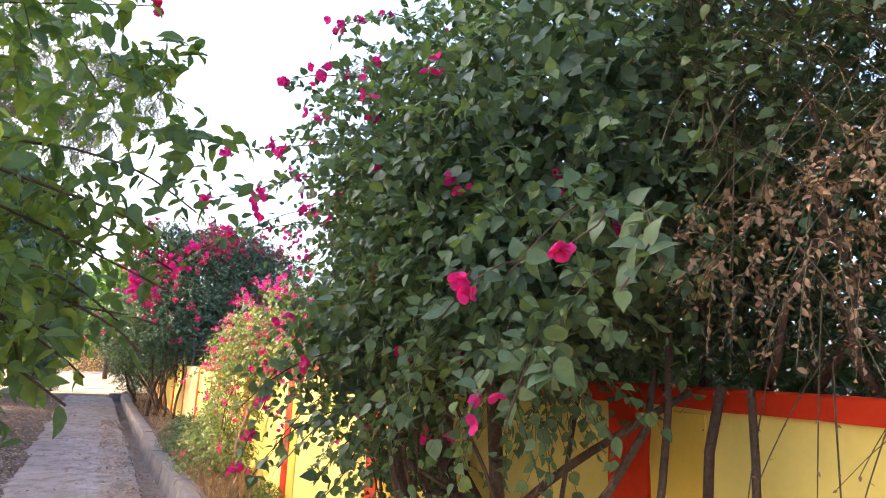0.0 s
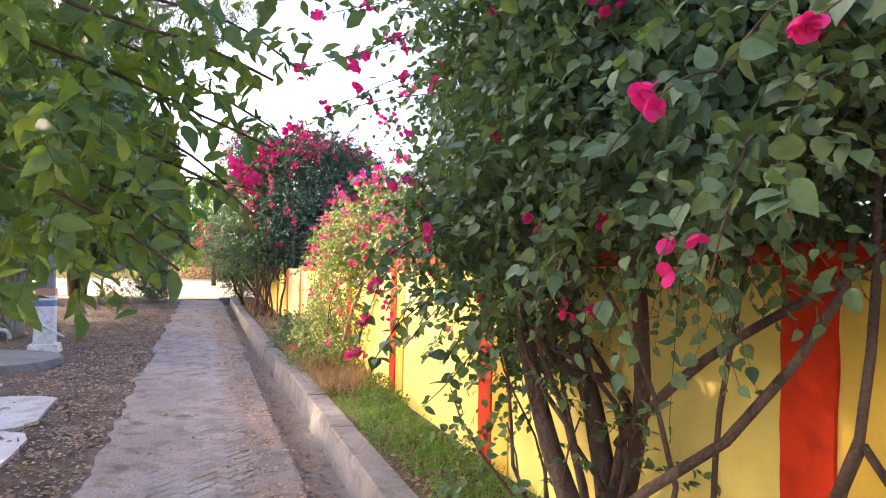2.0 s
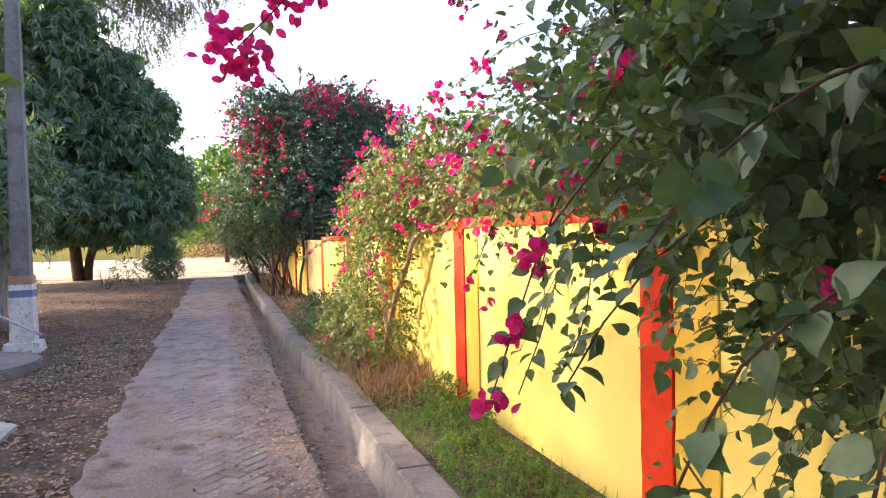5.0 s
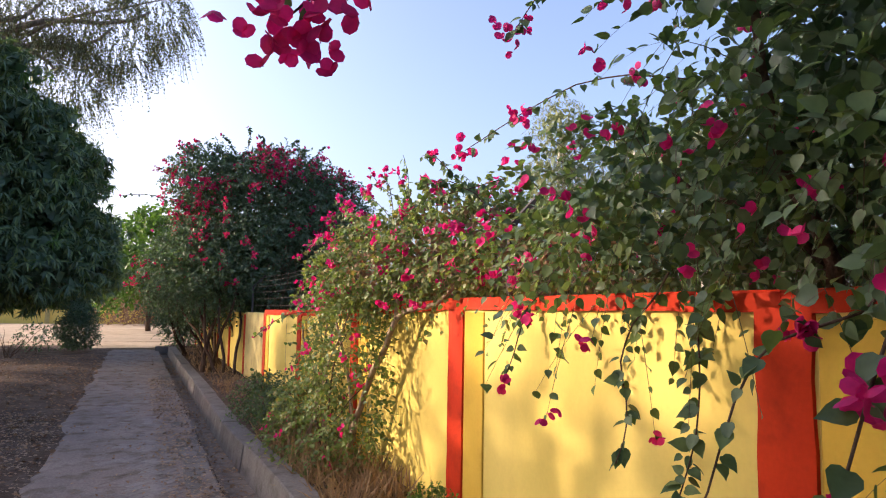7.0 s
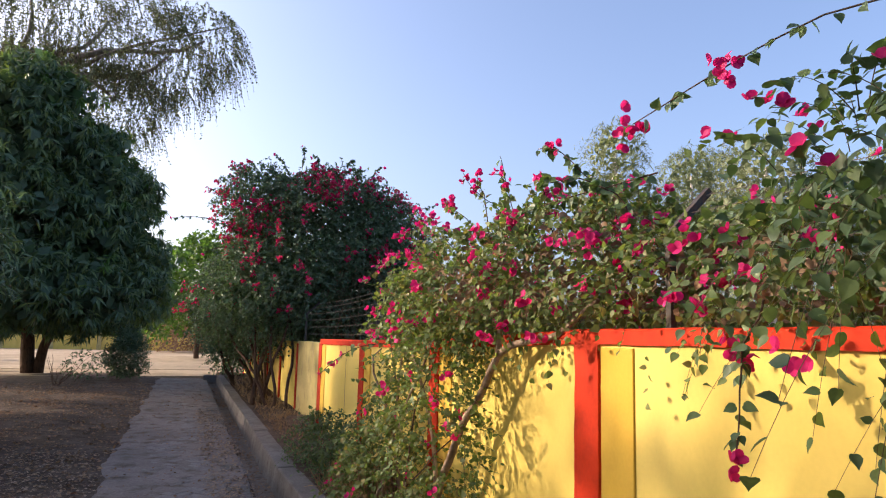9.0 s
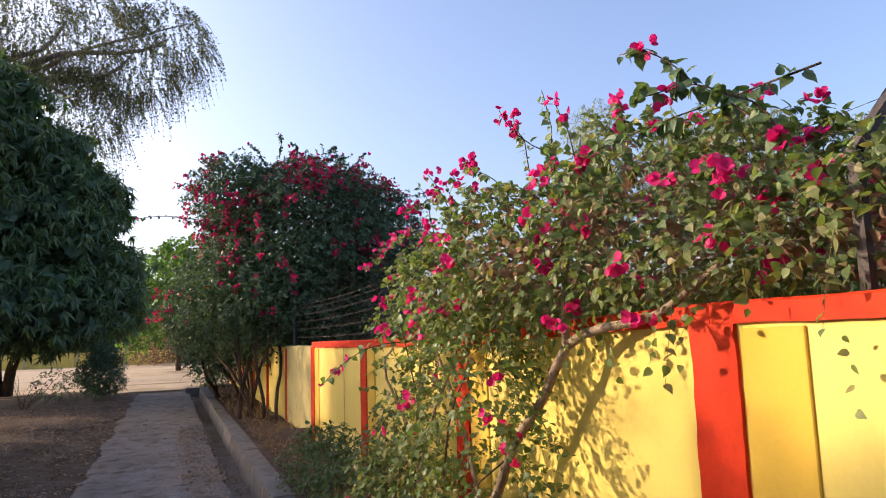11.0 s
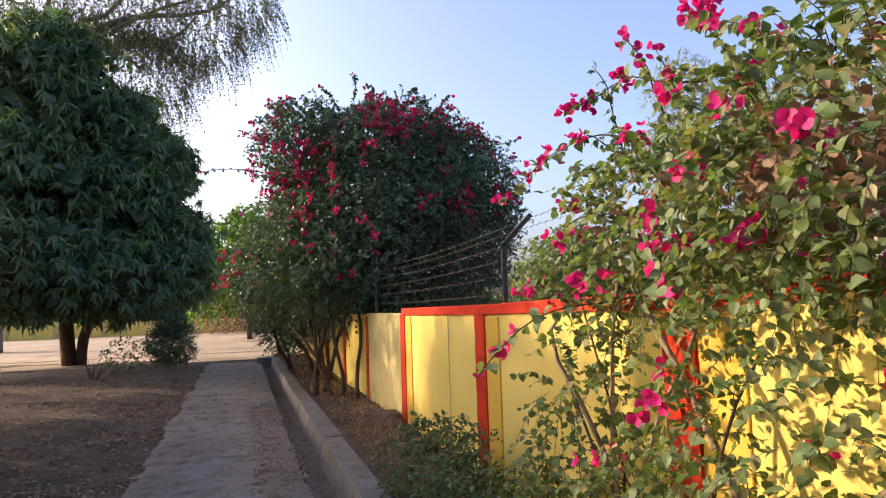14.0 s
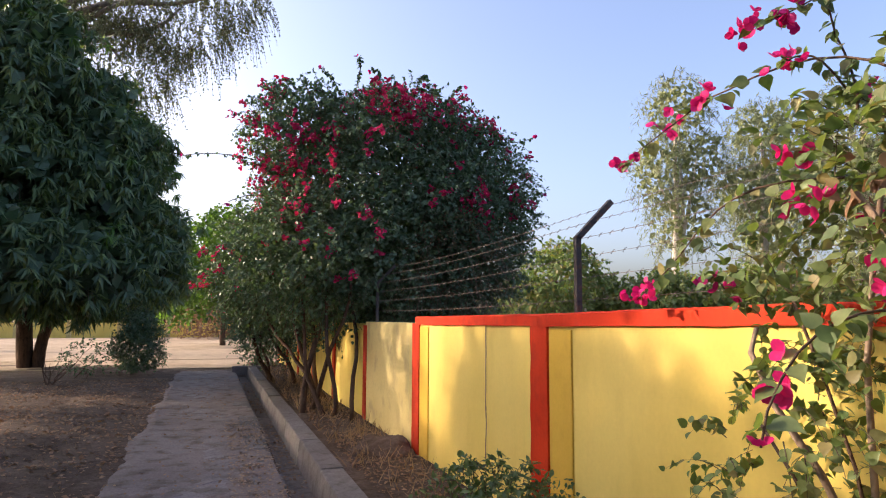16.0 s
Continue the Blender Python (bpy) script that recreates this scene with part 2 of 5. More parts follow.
def tubes_mesh(name, lines, sides=6):
    """Round tapered tubes along polylines [(points, radii), ...] in one mesh."""
    V, Fc = [], []
    for pts, rad in lines:
        pts = [Vector(p) for p in pts]
        base = len(V)
        for i, p in enumerate(pts):
            d = (pts[min(i + 1, len(pts) - 1)] - pts[max(i - 1, 0)]).normalized()
            u = d.cross(Vector((0.31, 0.83, 0.46))).normalized()
            w = d.cross(u)
            for k in range(sides):
                a = 2 * math.pi * k / sides
                V.append(p + rad[i] * (u * math.cos(a) + w * math.sin(a)))
        for i in range(len(pts) - 1):
            for k in range(sides):
                a, c = base + i * sides + k, base + i * sides + (k + 1) % sides
                Fc.append((a, c, c + sides, a + sides))
        Fc.append(tuple(base + k for k in range(sides))[::-1])
        Fc.append(tuple(base + (len(pts) - 1) * sides + k for k in range(sides)))
    return mesh_from(name, V, Fc)


def wander(a, b, n, amp, r0, r1, sag=0.0):
    """A crooked limb from a to b, tapering."""
    a, b = np.array(a, float), np.array(b, float)
    t = np.linspace(0, 1, n)[:, None]
    k = sum(rng.normal(0, amp * 1.3 / f, 3) * np.sin(f * np.pi * t) for f in (1, 2, 3)) + rng.normal(0, amp * 0.12, (n, 3)) * np.sin(np.pi * t)
    p = a + (b - a) * t + k
    p[:, 2] += sag * np.sin(np.pi * t[:, 0])
    return p.tolist(), (r0 + (r1 - r0) * t[:, 0]).tolist()


HEART = ([(0, 0, 0), (0.30, 0, -0.02), (0.62, 0, -0.04), (1, 0, -0.16), (-0.03, 0.17, 0.03), (0.10, 0.34, 0.06), (0.34, 0.40, 0.07), (0.62, 0.27, 0.03), (0.84, 0.10, -0.06),
          (-0.03, -0.17, 0.03), (0.10, -0.34, 0.06), (0.34, -0.40, 0.07), (0.62, -0.27, 0.03), (0.84, -0.10, -0.06)],
         [(0, 1, 5, 4), (1, 6, 5), (1, 2, 7, 6), (2, 3, 8, 7), (0, 9, 10, 1), (1, 10, 11), (1, 11, 12, 2), (2, 12, 13, 3)])
OVATE = ([(0, 0, 0), (0.36, 0, -0.03), (0.72, 0, -0.06), (1, 0, -0.2), (0.12, 0.16, 0.04), (0.42, 0.27, 0.07), (0.74, 0.16, 0.0),
          (0.12, -0.16, 0.04), (0.42, -0.27, 0.07), (0.74, -0.16, 0.0)],
         [(0, 1, 5, 4), (1, 2, 6, 5), (2, 3, 6), (0, 7, 8, 1), (1, 8, 9, 2), (2, 9, 3)])
LANCE = ([(0, 0, 0), (0.5, 0, -0.05), (1, 0, -0.32), (0.35, 0.10, 0.02), (0.35, -0.10, 0.02)], [(0, 1, 3), (1, 2, 3), (0, 4, 1), (1, 4, 2)])
DIAMOND = ([(0, 0, 0), (0.45, 0.36, 0.06), (1, 0, -0.08), (0.45, -0.36, 0.06)], [(0, 2, 1), (0, 3, 2)])
BRACT = ([(0, 0, 0), (0.08, 0.34, 0.05), (0.45, 0.52, 0.10), (0.82, 0.38, 0.14), (0.99, 0, 0.12), (0.82, -0.38, 0.14), (0.45, -0.52, 0.10), (0.08, -0.34, 0.05), (0.48, 0, 0.0)],
         [(0, 8, 1), (8, 2, 1), (8, 3, 2), (8, 4, 3), (8, 5, 4), (8, 6, 5), (8, 7, 6), (0, 7, 8)])
BLADE = ([(0, 0.03, 0), (0, -0.03, 0), (0.6, -0.02, -0.03), (0.6, 0.02, -0.03), (1, 0, -0.15)], [(0, 1, 2, 3), (3, 2, 4)])


def unit(a):
    return a / np.maximum(np.linalg.norm(a, axis=-1, keepdims=True), 1e-9)


def leaves_mesh(name, P, T, Nn, L, shape):
    """Many leaves as one mesh: base points, tip ways, upper-face ways, lengths."""
    prof, faces = shape
    T = unit(T)
    B = unit(np.cross(Nn, T))
    Z = np.cross(T, B)
    q = np.array(prof)
    L = np.asarray(L)[:, None, None]
    V = P[:, None, :] + L * (q[None, :, 0:1] * T[:, None] + q[None, :, 1:2] * B[:, None] + q[None, :, 2:3] * Z[:, None])
    n, k = V.shape[0], V.shape[1]
    tot = np.array([len(f) for f in faces])
    idx = np.concatenate([np.array(f) for f in faces])
    me = bpy.data.meshes.new(name)
    me.vertices.add(n * k)
    me.vertices.foreach_set("co", V.reshape(-1).astype(np.float32))
    loops = (idx[None] + (np.arange(n) * k)[:, None]).reshape(-1).astype(np.int32)
    me.loops.add(len(loops))
    me.loops.foreach_set("vertex_index", loops)
    totals = np.tile(tot, n)
    me.polygons.add(len(totals))
    me.polygons.foreach_set("loop_start", np.concatenate([[0], np.cumsum(totals)[:-1]]).astype(np.int32))
    me.update(calc_edges=True)
    return me


def sample_blobs(blobs, n, fill=0.0):
    """Points on (or, with fill, inside) a union of ellipsoids, and the ways out of it."""
    c = np.array([b[:3] for b in blobs], float)
    r = np.array([b[3:6] for b in blobs], float)
    w = np.array([(q[0] * q[1] + q[1] * q[2] + q[0] * q[2]) for q in r])
    P, D = [], []
    while sum(len(p) for p in P) < n:
        m = n * 2
        k = rng.choice(len(blobs), m, p=w / w.sum())
        d = unit(rng.normal(0, 1, (m, 3)))
        s = rng.uniform(0.80, 1.03, (m, 1)) if not fill else rng.uniform(0.2, fill, (m, 1)) ** 0.5
        lump = 1 + 0.10 * np.sin(5 * d[:, :1] + 3 * k[:, None]) * np.cos(6 * d[:, 2:] + k[:, None]) + 0.06 * np.sin(13 * d[:, 1:2])
        p = c[k] + r[k] * d * s * lump
        ok = np.ones(m, bool)
        if not fill:
            for j in range(len(blobs)):
                inside = (((p - c[j]) / (r[j] * 0.78)) ** 2).sum(1) < 1
                ok &= ~(inside & (k != j))
        P.append(p[ok])
        D.append(unit(d / r[k])[ok])
    return np.concatenate(P)[:n], np.concatenate(D)[:n]


def shoots(P, D, length, per, droop, up=0.35, spread=0.5, whorl=False):
    """Leafy shoots that leave the points P along D: leaf points, tip ways, face ways, and the twigs."""
    n = len(P)
    way = unit(D + rng.normal(0, spread, (n, 3)) + [0, 0, up])
    Ls = length * rng.uniform(0.5, 1.3, (n, 1))
    t = np.linspace(0.7 if whorl else 0.12, 1, per)
    pts = P[:, None] + way[:, None] * (Ls * t)[:, :, None]
    pts[:, :, 2] -= droop * Ls * t ** 2
    side = rng.normal(0, 1, (n, per, 3))
    T = unit(0.45 * way[:, None] + 0.8 * unit(side) + np.array([0, 0, -0.75 if whorl else -0.35]))
    Nn = unit(0.5 * D[:, None] + rng.normal(0, 0.35, (n, per, 3)) + np.array([0, 0, 0.75]))
    twigs = np.concatenate([P[:, None], pts], 1)
    return pts.reshape(-1, 3), T.reshape(-1, 3), Nn.reshape(-1, 3), twigs, pts[:, -1], way


def twigs_mesh(name, tw, r):
    """Thin three-sided twigs along rows of points."""
    n, k = tw.shape[:2]
    off = np.array([(1, 0, 0.3), (-0.5, 0.87, -0.2), (-0.5, -0.87, 0)]) * r
    taper = np.linspace(1, 0.4, k)
    V = (tw[:, :, None] + off[None, None] * taper[None, :, None, None]).reshape(-1, 3)
    a = np.arange(n)[:, None, None] * (k * 3) + np.arange(k - 1)[None, :, None] * 3
    j = np.arange(3)[None, None]
    j2 = (j + 1) % 3
    F = np.stack([a + j, a + j2, a + j2 + 3, a + j + 3], -1).reshape(-1, 4)
    me = bpy.data.meshes.new(name)
    me.vertices.add(len(V))
    me.vertices.foreach_set("co", V.reshape(-1).astype(np.float32))
    me.loops.add(F.size)
    me.loops.foreach_set("vertex_index", F.reshape(-1).astype(np.int32))
    me.polygons.add(len(F))
    me.polygons.foreach_set("loop_start", (np.arange(len(F)) * 4).astype(np.int32))
    me.update(calc_edges=True)
    return me


def flower_leaves(C, A, size):
    """Three bracts round each flower's axis A."""
    n = len(C)
    ref = unit(np.cross(A, rng.normal(0, 1, (n, 3))))
    oth = np.cross(A, ref)
    P, T, Nn, L = [], [], [], []
    for k in range(3):
        a = 2 * math.pi * k / 3
        rad = ref * math.cos(a) + oth * math.sin(a)
        P.append(C)
        T.append(unit(rad + 0.55 * A))
        Nn.append(unit(A - 0.5 * rad))
        L.append(size * rng.uniform(0.75, 1.15, n))
    return np.concatenate(P), np.concatenate(T), np.concatenate(Nn), np.concatenate(L)


def clear_of(P, kind):
    """True where a point keeps clear of the wall, the ground and the line walked."""
    ok = P[:, 2] > 0.12
    ok &= ~((P[:, 0] > 2.04) & (P[:, 0] < 2.36) & (P[:, 2] < 1.72) & (P[:, 1] < 34))
    ok &= ~((np.abs(P[:, 0] - 0.18) < (0.21 if kind == "over" else 0.30)) & (P[:, 1] < 9.8) & (P[:, 2] > 0.9) & (P[:, 2] < 2.05))
    # the overhang stays on its own side of the path
    ok &= ~((P[:, 0] < 0.15) & (P[:, 1] > 3.1) & (P[:, 1] < 9.8) & (P[:, 2] > 0.3) & (P[:, 2] < 5) & (P[:, 0] > -0.12 - 0.17 * (P[:, 1] - 3.29)))
    ok &= ~((P[:, 0] < 0.0) & (P[:, 0] > -1.6) & (P[:, 1] < 4.0) & (P[:, 2] < 1.47))
    return ok


def plant(name, label, category, base, blobs, n_shoot, length, per, leaf, mat, shape=HEART, droop=0.5, up=0.35, fill=0, fillmat=None,
          flowers=0, fpos=None, bract=None, fsize=0.034, limbs=(), bark=None, twig=0.0026, group="", kind="", spread=0.5, cluster=3, whorl=False):
    """A shrub or tree: limbs, twigs, leaves on shoots, inner leaves and flower clusters, each a part."""
    top = empty_at(name, base, label, category, group, kind)
    if limbs:
        for lim in limbs:
            keep_world(part("limb", tubes_mesh("limb", [lim], 7), bark or M_BARK, top, smooth=True))
    P, D = sample_blobs(blobs, n_shoot)
    ok = clear_of(P, "start")
    P, D = P[ok], D[ok]
    lp, T, Nn, tw, tips, way = shoots(P, D, length, per, droop, up, spread, whorl)
    ok = clear_of(lp, "over")
    L = leaf * rng.uniform(0.55, 1.2, len(lp))
    lv = keep_world(part("foliage", leaves_mesh("foliage", lp[ok], T[ok], Nn[ok], L[ok], shape), mat, top, smooth=True))
    tagged(lv, kind="stuff")
    if twig:
        okt = clear_of(tw.reshape(-1, 3), "over").reshape(tw.shape[:2]).all(1)
        keep_world(tagged(part("twigwork", twigs_mesh("twigwork", tw[okt], twig), M_GREENSTEM, top), kind="stuff"))
    if fill:
        Pi, Di = sample_blobs(blobs, fill, 0.85)
        ok = clear_of(Pi, "start")
        Pi, Di = Pi[ok], Di[ok]
        Ti = unit(rng.normal(0, 1, Pi.shape) + [0, 0, -0.4])
        Ni = unit(Di + rng.normal(0, 0.6, Pi.shape))
        keep_world(tagged(part("inner_foliage", leaves_mesh("inner", Pi, Ti, Ni, leaf * 1.3 * rng.uniform(0.7, 1.2, len(Pi)), shape if shape in (HEART, OVATE) else DIAMOND), fillmat or mat, top), kind="stuff"))
    if flowers:
        pick = np.arange(len(tips))
        if fpos is not None:
            pick = pick[fpos(tips)]
        pick = rng.choice(pick, min(flowers, len(pick)), replace=False)
        C = np.repeat(tips[pick], cluster, 0) + rng.normal(0, fsize * 0.75, (len(pick) * cluster, 3))
        A = unit(np.repeat(way[pick], cluster, 0) + rng.normal(0, 0.6, C.shape))
        ok = clear_of(C, "over")
        p, t, nn, l = flower_leaves(C[ok], A[ok], fsize)
        keep_world(tagged(part("blossom", leaves_mesh("blossom", p, t, nn, l, BRACT), bract or M_BRACT, top, "papery magenta bracts in clusters"), kind="stuff"))
    return top


# ---- ground ----
def ground_z(x, y):
    n = noise.noise(Vector((x * 0.6, y * 0.6, 0))) * 0.05 + noise.noise(Vector((x * 2.5, y * 2.5, 3))) * 0.02
    if 0.74 < x < 1.155:
        return -0.13 + n * 0.3 if -6 < y < 28.8 else -0.01
    if x >= 1.155:
        return (0.12 + n * 0.9) if y < 33 else 0.0
    if -0.8 < x <= 0.74 or y > 33:
        return -0.03
    return max(-0.02, 0.02 + n * 1.2) * min(1, (-0.78 - x) * 1.5)


gx = [-600, -200, -60, -25] + list(np.arange(-16, -3, 0.8)) + list(np.arange(-3, -0.8, 0.2)) + [-0.8, -0.3, 0.3, 0.739, 0.745, 0.9, 1.15, 1.16] + list(np.arange(1.25, 4, 0.25)) + [5, 10, 25, 60, 200, 600]
gy = [-600, -200, -40, -6.01] + list(np.arange(-6, 14, 0.3)) + list(np.arange(14, 28.7, 0.6)) + [28.79, 28.81, 31, 33, 35, 45, 60, 120, 300, 700]
GV = [(x, y, ground_z(x, y)) for y in gy for x in gx]
GF = [(j * len(gx) + i, j * len(gx) + i + 1, (j + 1) * len(gx) + i + 1, (j + 1) * len(gx) + i) for j in range(len(gy) - 1) for i in range(len(gx) - 1)]
ground = part("ground", mesh_from("ground", GV, GF), M_SOIL)
tagged(ground, "brown earth strewn with dry leaf litter", "ground", kind="structure")
ground.data.materials.append(M_DRAIN)
for p in ground.data.polygons:
    c = p.center
    if 0.74 < c.x < 1.155 and -6 < c.y < 28.8:
        p.material_index = 1
b = bmesh.new()
box(b, -120, 1.0, 35, 66, -0.05, 0.012)
box(b, 1.0, 120, 35.3, 66, -0.05, 0.012)
field = tagged(part("field_ground", b, M_FIELD), "bare pale dusty field in sunlight", "ground", kind="structure")
b = bmesh.new()
box(b, -60, 60, 30.5, 34.6, -0.05, 0.02, 0.01)
tagged(part("cross_road", b, M_FIELD), "pale dusty cross track", "road", kind="structure")

# ---- drain kerb and boundary wall ----
kerb = empty_at("kerb", (1.15, 12, 0), "weathered grey concrete drain kerb", "kerb", kind="structure")
y = -4.0
while y < 28.7:
    ln = 1.5
    b = bmesh.new()
    dz = rng.uniform(-0.012, 0.012)
    jog = rng.uniform(-0.008, 0.008)
    # the kerb bows out a little at the start; its drain face is battered
    ends = [(yy, float(np.interp(yy, [9.0, 12.5], [0.10, 0.0])) + jog) for yy in (y, y + ln - 0.008)]
    prof = [(0.96, -0.3), (0.985, -0.11), (1.015, 0.14 + dz), (1.027, 0.152 + dz), (1.225, 0.152 + dz), (1.237, 0.14 + dz), (1.237, -0.3)]
    rings = [[b.verts.new((px + off, yy, pz)) for px, pz in prof] for yy, off in ends]
    for k in range(len(prof)):
        k2 = (k + 1) % len(prof)
        b.faces.new((rings[0][k], rings[1][k], rings[1][k2], rings[0][k2]))
    b.faces.new(rings[0])
    b.faces.new(rings[1][::-1])
    bmesh.ops.recalc_face_normals(b, faces=b.faces)
    keep_world(part("kerb_block", b, M_CONC, kerb))
    y += ln
b = bmesh.new()
box(b, 0.6, 1.5, 28.8, 29.1, -0.3, 0.16, 0.02)
tagged(part("culvert_head", b, M_CONC), "concrete culvert head at the drain's end", "culvert", kind="structure")

PIL = [-3.1, -0.4, 2.30, 5.27, 8.0, 10.5, 13.2, 16.05]
TOPZ = {-3.1: 1.74, -0.4: 1.74, 2.30: 1.74, 5.27: 1.70, 8.0: 1.69, 10.5: 1.60, 13.2: 1.56, 16.05: 1.54}
X0, X1 = 2.10, 2.33


def prism(b, x0, x1, y0, y1, z0, za, zb):
    """A wall length whose top runs from za to zb."""
    lo = [z0, z0]
    vs = [b.verts.new(v) for v in ((x0, y0, lo[0]), (x1, y0, lo[0]), (x1, y1, lo[1]), (x0, y1, lo[1]), (x0, y0, za), (x1, y0, za), (x1, y1, zb), (x0, y1, zb))]
    for f in ((3, 2, 1, 0), (4, 5, 6, 7), (0, 1, 5, 4), (1, 2, 6, 5), (2, 3, 7, 6), (3, 0, 4, 7)):
        b.faces.new([vs[i] for i in f])


wall = empty_at("wall_east", (2.2, 6, 0), "yellow painted boundary wall with orange-red trim", "wall", kind="structure")
for ya, yb in zip(PIL[:-1], PIL[1:]):
    b = bmesh.new()
    prism(b, X0, X1, ya, yb - 0.003, -0.3, TOPZ[ya] - 0.075, TOPZ[yb] - 0.075)
    keep_world(part("wall_panel", b, M_WALL, wall))
    # cap: a ragged painted band with its own thickness
    V, Fc = [], []
    n = 24
    for i in range(n + 1):
        f = i / n
        yy = ya + (yb - 0.003 - ya) * f
        zt = TOPZ[ya] + (TOPZ[yb] - TOPZ[ya]) * f + 0.006 * noise.noise(Vector((0, yy * 3, 1)))
        zl = zt - 0.082 - 0.012 * abs(noise.noise(Vector((5, yy * 5, 1))))
        xo = X0 - 0.022 + 0.006 * noise.noise(Vector((9, yy * 4, 1)))
        V += [(xo, yy, zl), (xo, yy, zt - 0.01), (xo + 0.012, yy, zt), (X1 + 0.02, yy, zt), (X1 + 0.02, yy, zl)]
        if i:
            a = (i - 1) * 5
            Fc += [(a + k, a + (k + 1) % 5, a + 5 + (k + 1) % 5, a + 5 + k) for k in range(5)]
    Fc += [(0, 1, 2, 3, 4), tuple(n * 5 + k for k in (4, 3, 2, 1, 0))]
    keep_world(part("wall_cap", mesh_from("wall_cap", V, Fc), M_RED, wall, "orange-red painted coping"))
for yp in PIL:
    half = 0.12
    V, Fc = [], []
    n = 30
    zt = TOPZ[yp] - 0.07
    for i in range(n + 1):
        z = -0.2 + (zt + 0.2) * i / n
        e0 = yp - half + 0.014 * noise.noise(Vector((yp, z * 6, 2)))
        e1 = yp + half + 0.014 * noise.noise(Vector((yp, z * 6, 8)))
        V += [(X0 - 0.018, e0, z), (X0 - 0.018, e1, z), (X0 + 0.01, e1, z), (X0 + 0.01, e0, z)]
        if i:
            a = (i - 1) * 4
            Fc += [(a + k, a + (k + 1) % 4, a + 4 + (k + 1) % 4, a + 4 + k) for k in range(4)]
    Fc += [(0, 1, 2, 3), tuple(n * 4 + k for k in (3, 2, 1, 0))]
    keep_world(part("pillar_stripe", mesh_from("pillar_stripe", V, Fc), M_RED, wall, "orange-red painted pillar stripe with ragged edges"))
    # a thin, deeper yellow face on the near side of the stripe
    b = bmesh.new()
    box(b, X0 - 0.012, X0 + 0.01, yp - 0.42, yp - 0.135, -0.2, zt - 0.03, 0.004)
    keep_world(part("pilaster_face", b, M_PILASTER, wall, "deeper yellow pilaster face"))
wall2 = empty_at("wall_east_far", (2.2, 24, 0), "yellow boundary wall continuing under the shrub, first panel toned for shade", "wall", kind="structure")
# the first panel's duller, greyer yellow paints in the shade on it
for i, (ya, yb) in enumerate(((16.18, 18.6), (18.6, 21.2), (21.2, 23.8), (23.8, 26.4), (26.4, 29.0), (29.0, 31.6))):
    b = bmesh.new()
    box(b, X0 + (0.02 if i else 0.0), X1, ya, yb - 0.004, -0.3, 1.47 - 0.03 * (i > 0), 0.006)
    keep_world(part("wall_panel", b, M_DULLWALL if i == 0 else M_WALL, wall2))
    b = bmesh.new()
    box(b, X0 - 0.01, X0 + 0.03, yb - 0.1, yb + 0.1, -0.2, 1.42, 0.004)
    keep_world(part("pillar_stripe", b, M_RED, wall2))

V, Fc = [], []
for i in range(41):
    z = 0.10 + 1.38 * i / 40
    yy = 14.14 + 0.02 * noise.noise(Vector((3, z * 5, 7)))
    w = 0.008 + 0.010 * abs(noise.noise(Vector((8, z * 14, 1))))
    V += [(X0 - 0.003, yy - w, z), (X0 - 0.003, yy + w, z)]
    if i:
        Fc.append((2 * i - 2, 2 * i - 1, 2 * i + 1, 2 * i))
keep_world(part("crack", mesh_from("crack", V, Fc), M_DRAIN, wall, "dark vertical crack in the plaster"))

# ---- far boundary wall ----
farwall = empty_at("wall_north_far", (-15, 62, 0), "low yellow boundary wall with posts across the field", "wall", kind="structure")
x = -70.0
while x < 8:
    b = bmesh.new()
    box(b, x, x + 2.9, 62, 62.2, -0.1, 1.05, 0.02)
    keep_world(part("wall_panel", b, M_WALL, farwall))
    b = bmesh.new()
    box(b, x + 2.88, x + 3.2, 61.9, 62.3, -0.1, 1.25, 0.02)
    keep_world(part("post", b, M_DULLWALL, farwall))
    x += 3.2

# ---- barbed wire fence on the wall ----
WIRES = [(0.02, 0.10), (0.02, 0.24), (0.02, 0.37), (0.03, 0.49), (0.12, 0.61), (0.22, 0.71)]


def wire_post(yp):
    z0 = float(np.interp(yp, PIL, [TOPZ[q] for q in PIL])) - 0.02
    top = empty_at("fence_post", (2.2, yp, z0), "dark angle-iron fence post with bent arm on the wall", "fence post", "barbed wire posts")
    for nm, a, c in (("upright", (0, 0, -0.05), (0, 0, 0.50)), ("bent_arm", (0, 0, 0.49), (0.25, 0, 0.74))):
        b = bmesh.new()
        box(b, -0.018, 0.018, -0.003, 0.003, 0, 1)
        box(b, -0.018, -0.013, 0.003, 0.034, 0, 1)
        d = Vector(c) - Vector(a)
        rot = Euler((0, math.atan2(d.x, d.z), 0)).to_matrix().to_4x4()
        bmesh.ops.transform(b, verts=b.verts, matrix=Matrix.Translation(a) @ rot @ Matrix.Diagonal((1, 1, d.length, 1)))
        part(nm, b, M_IRON, top)
    return z0


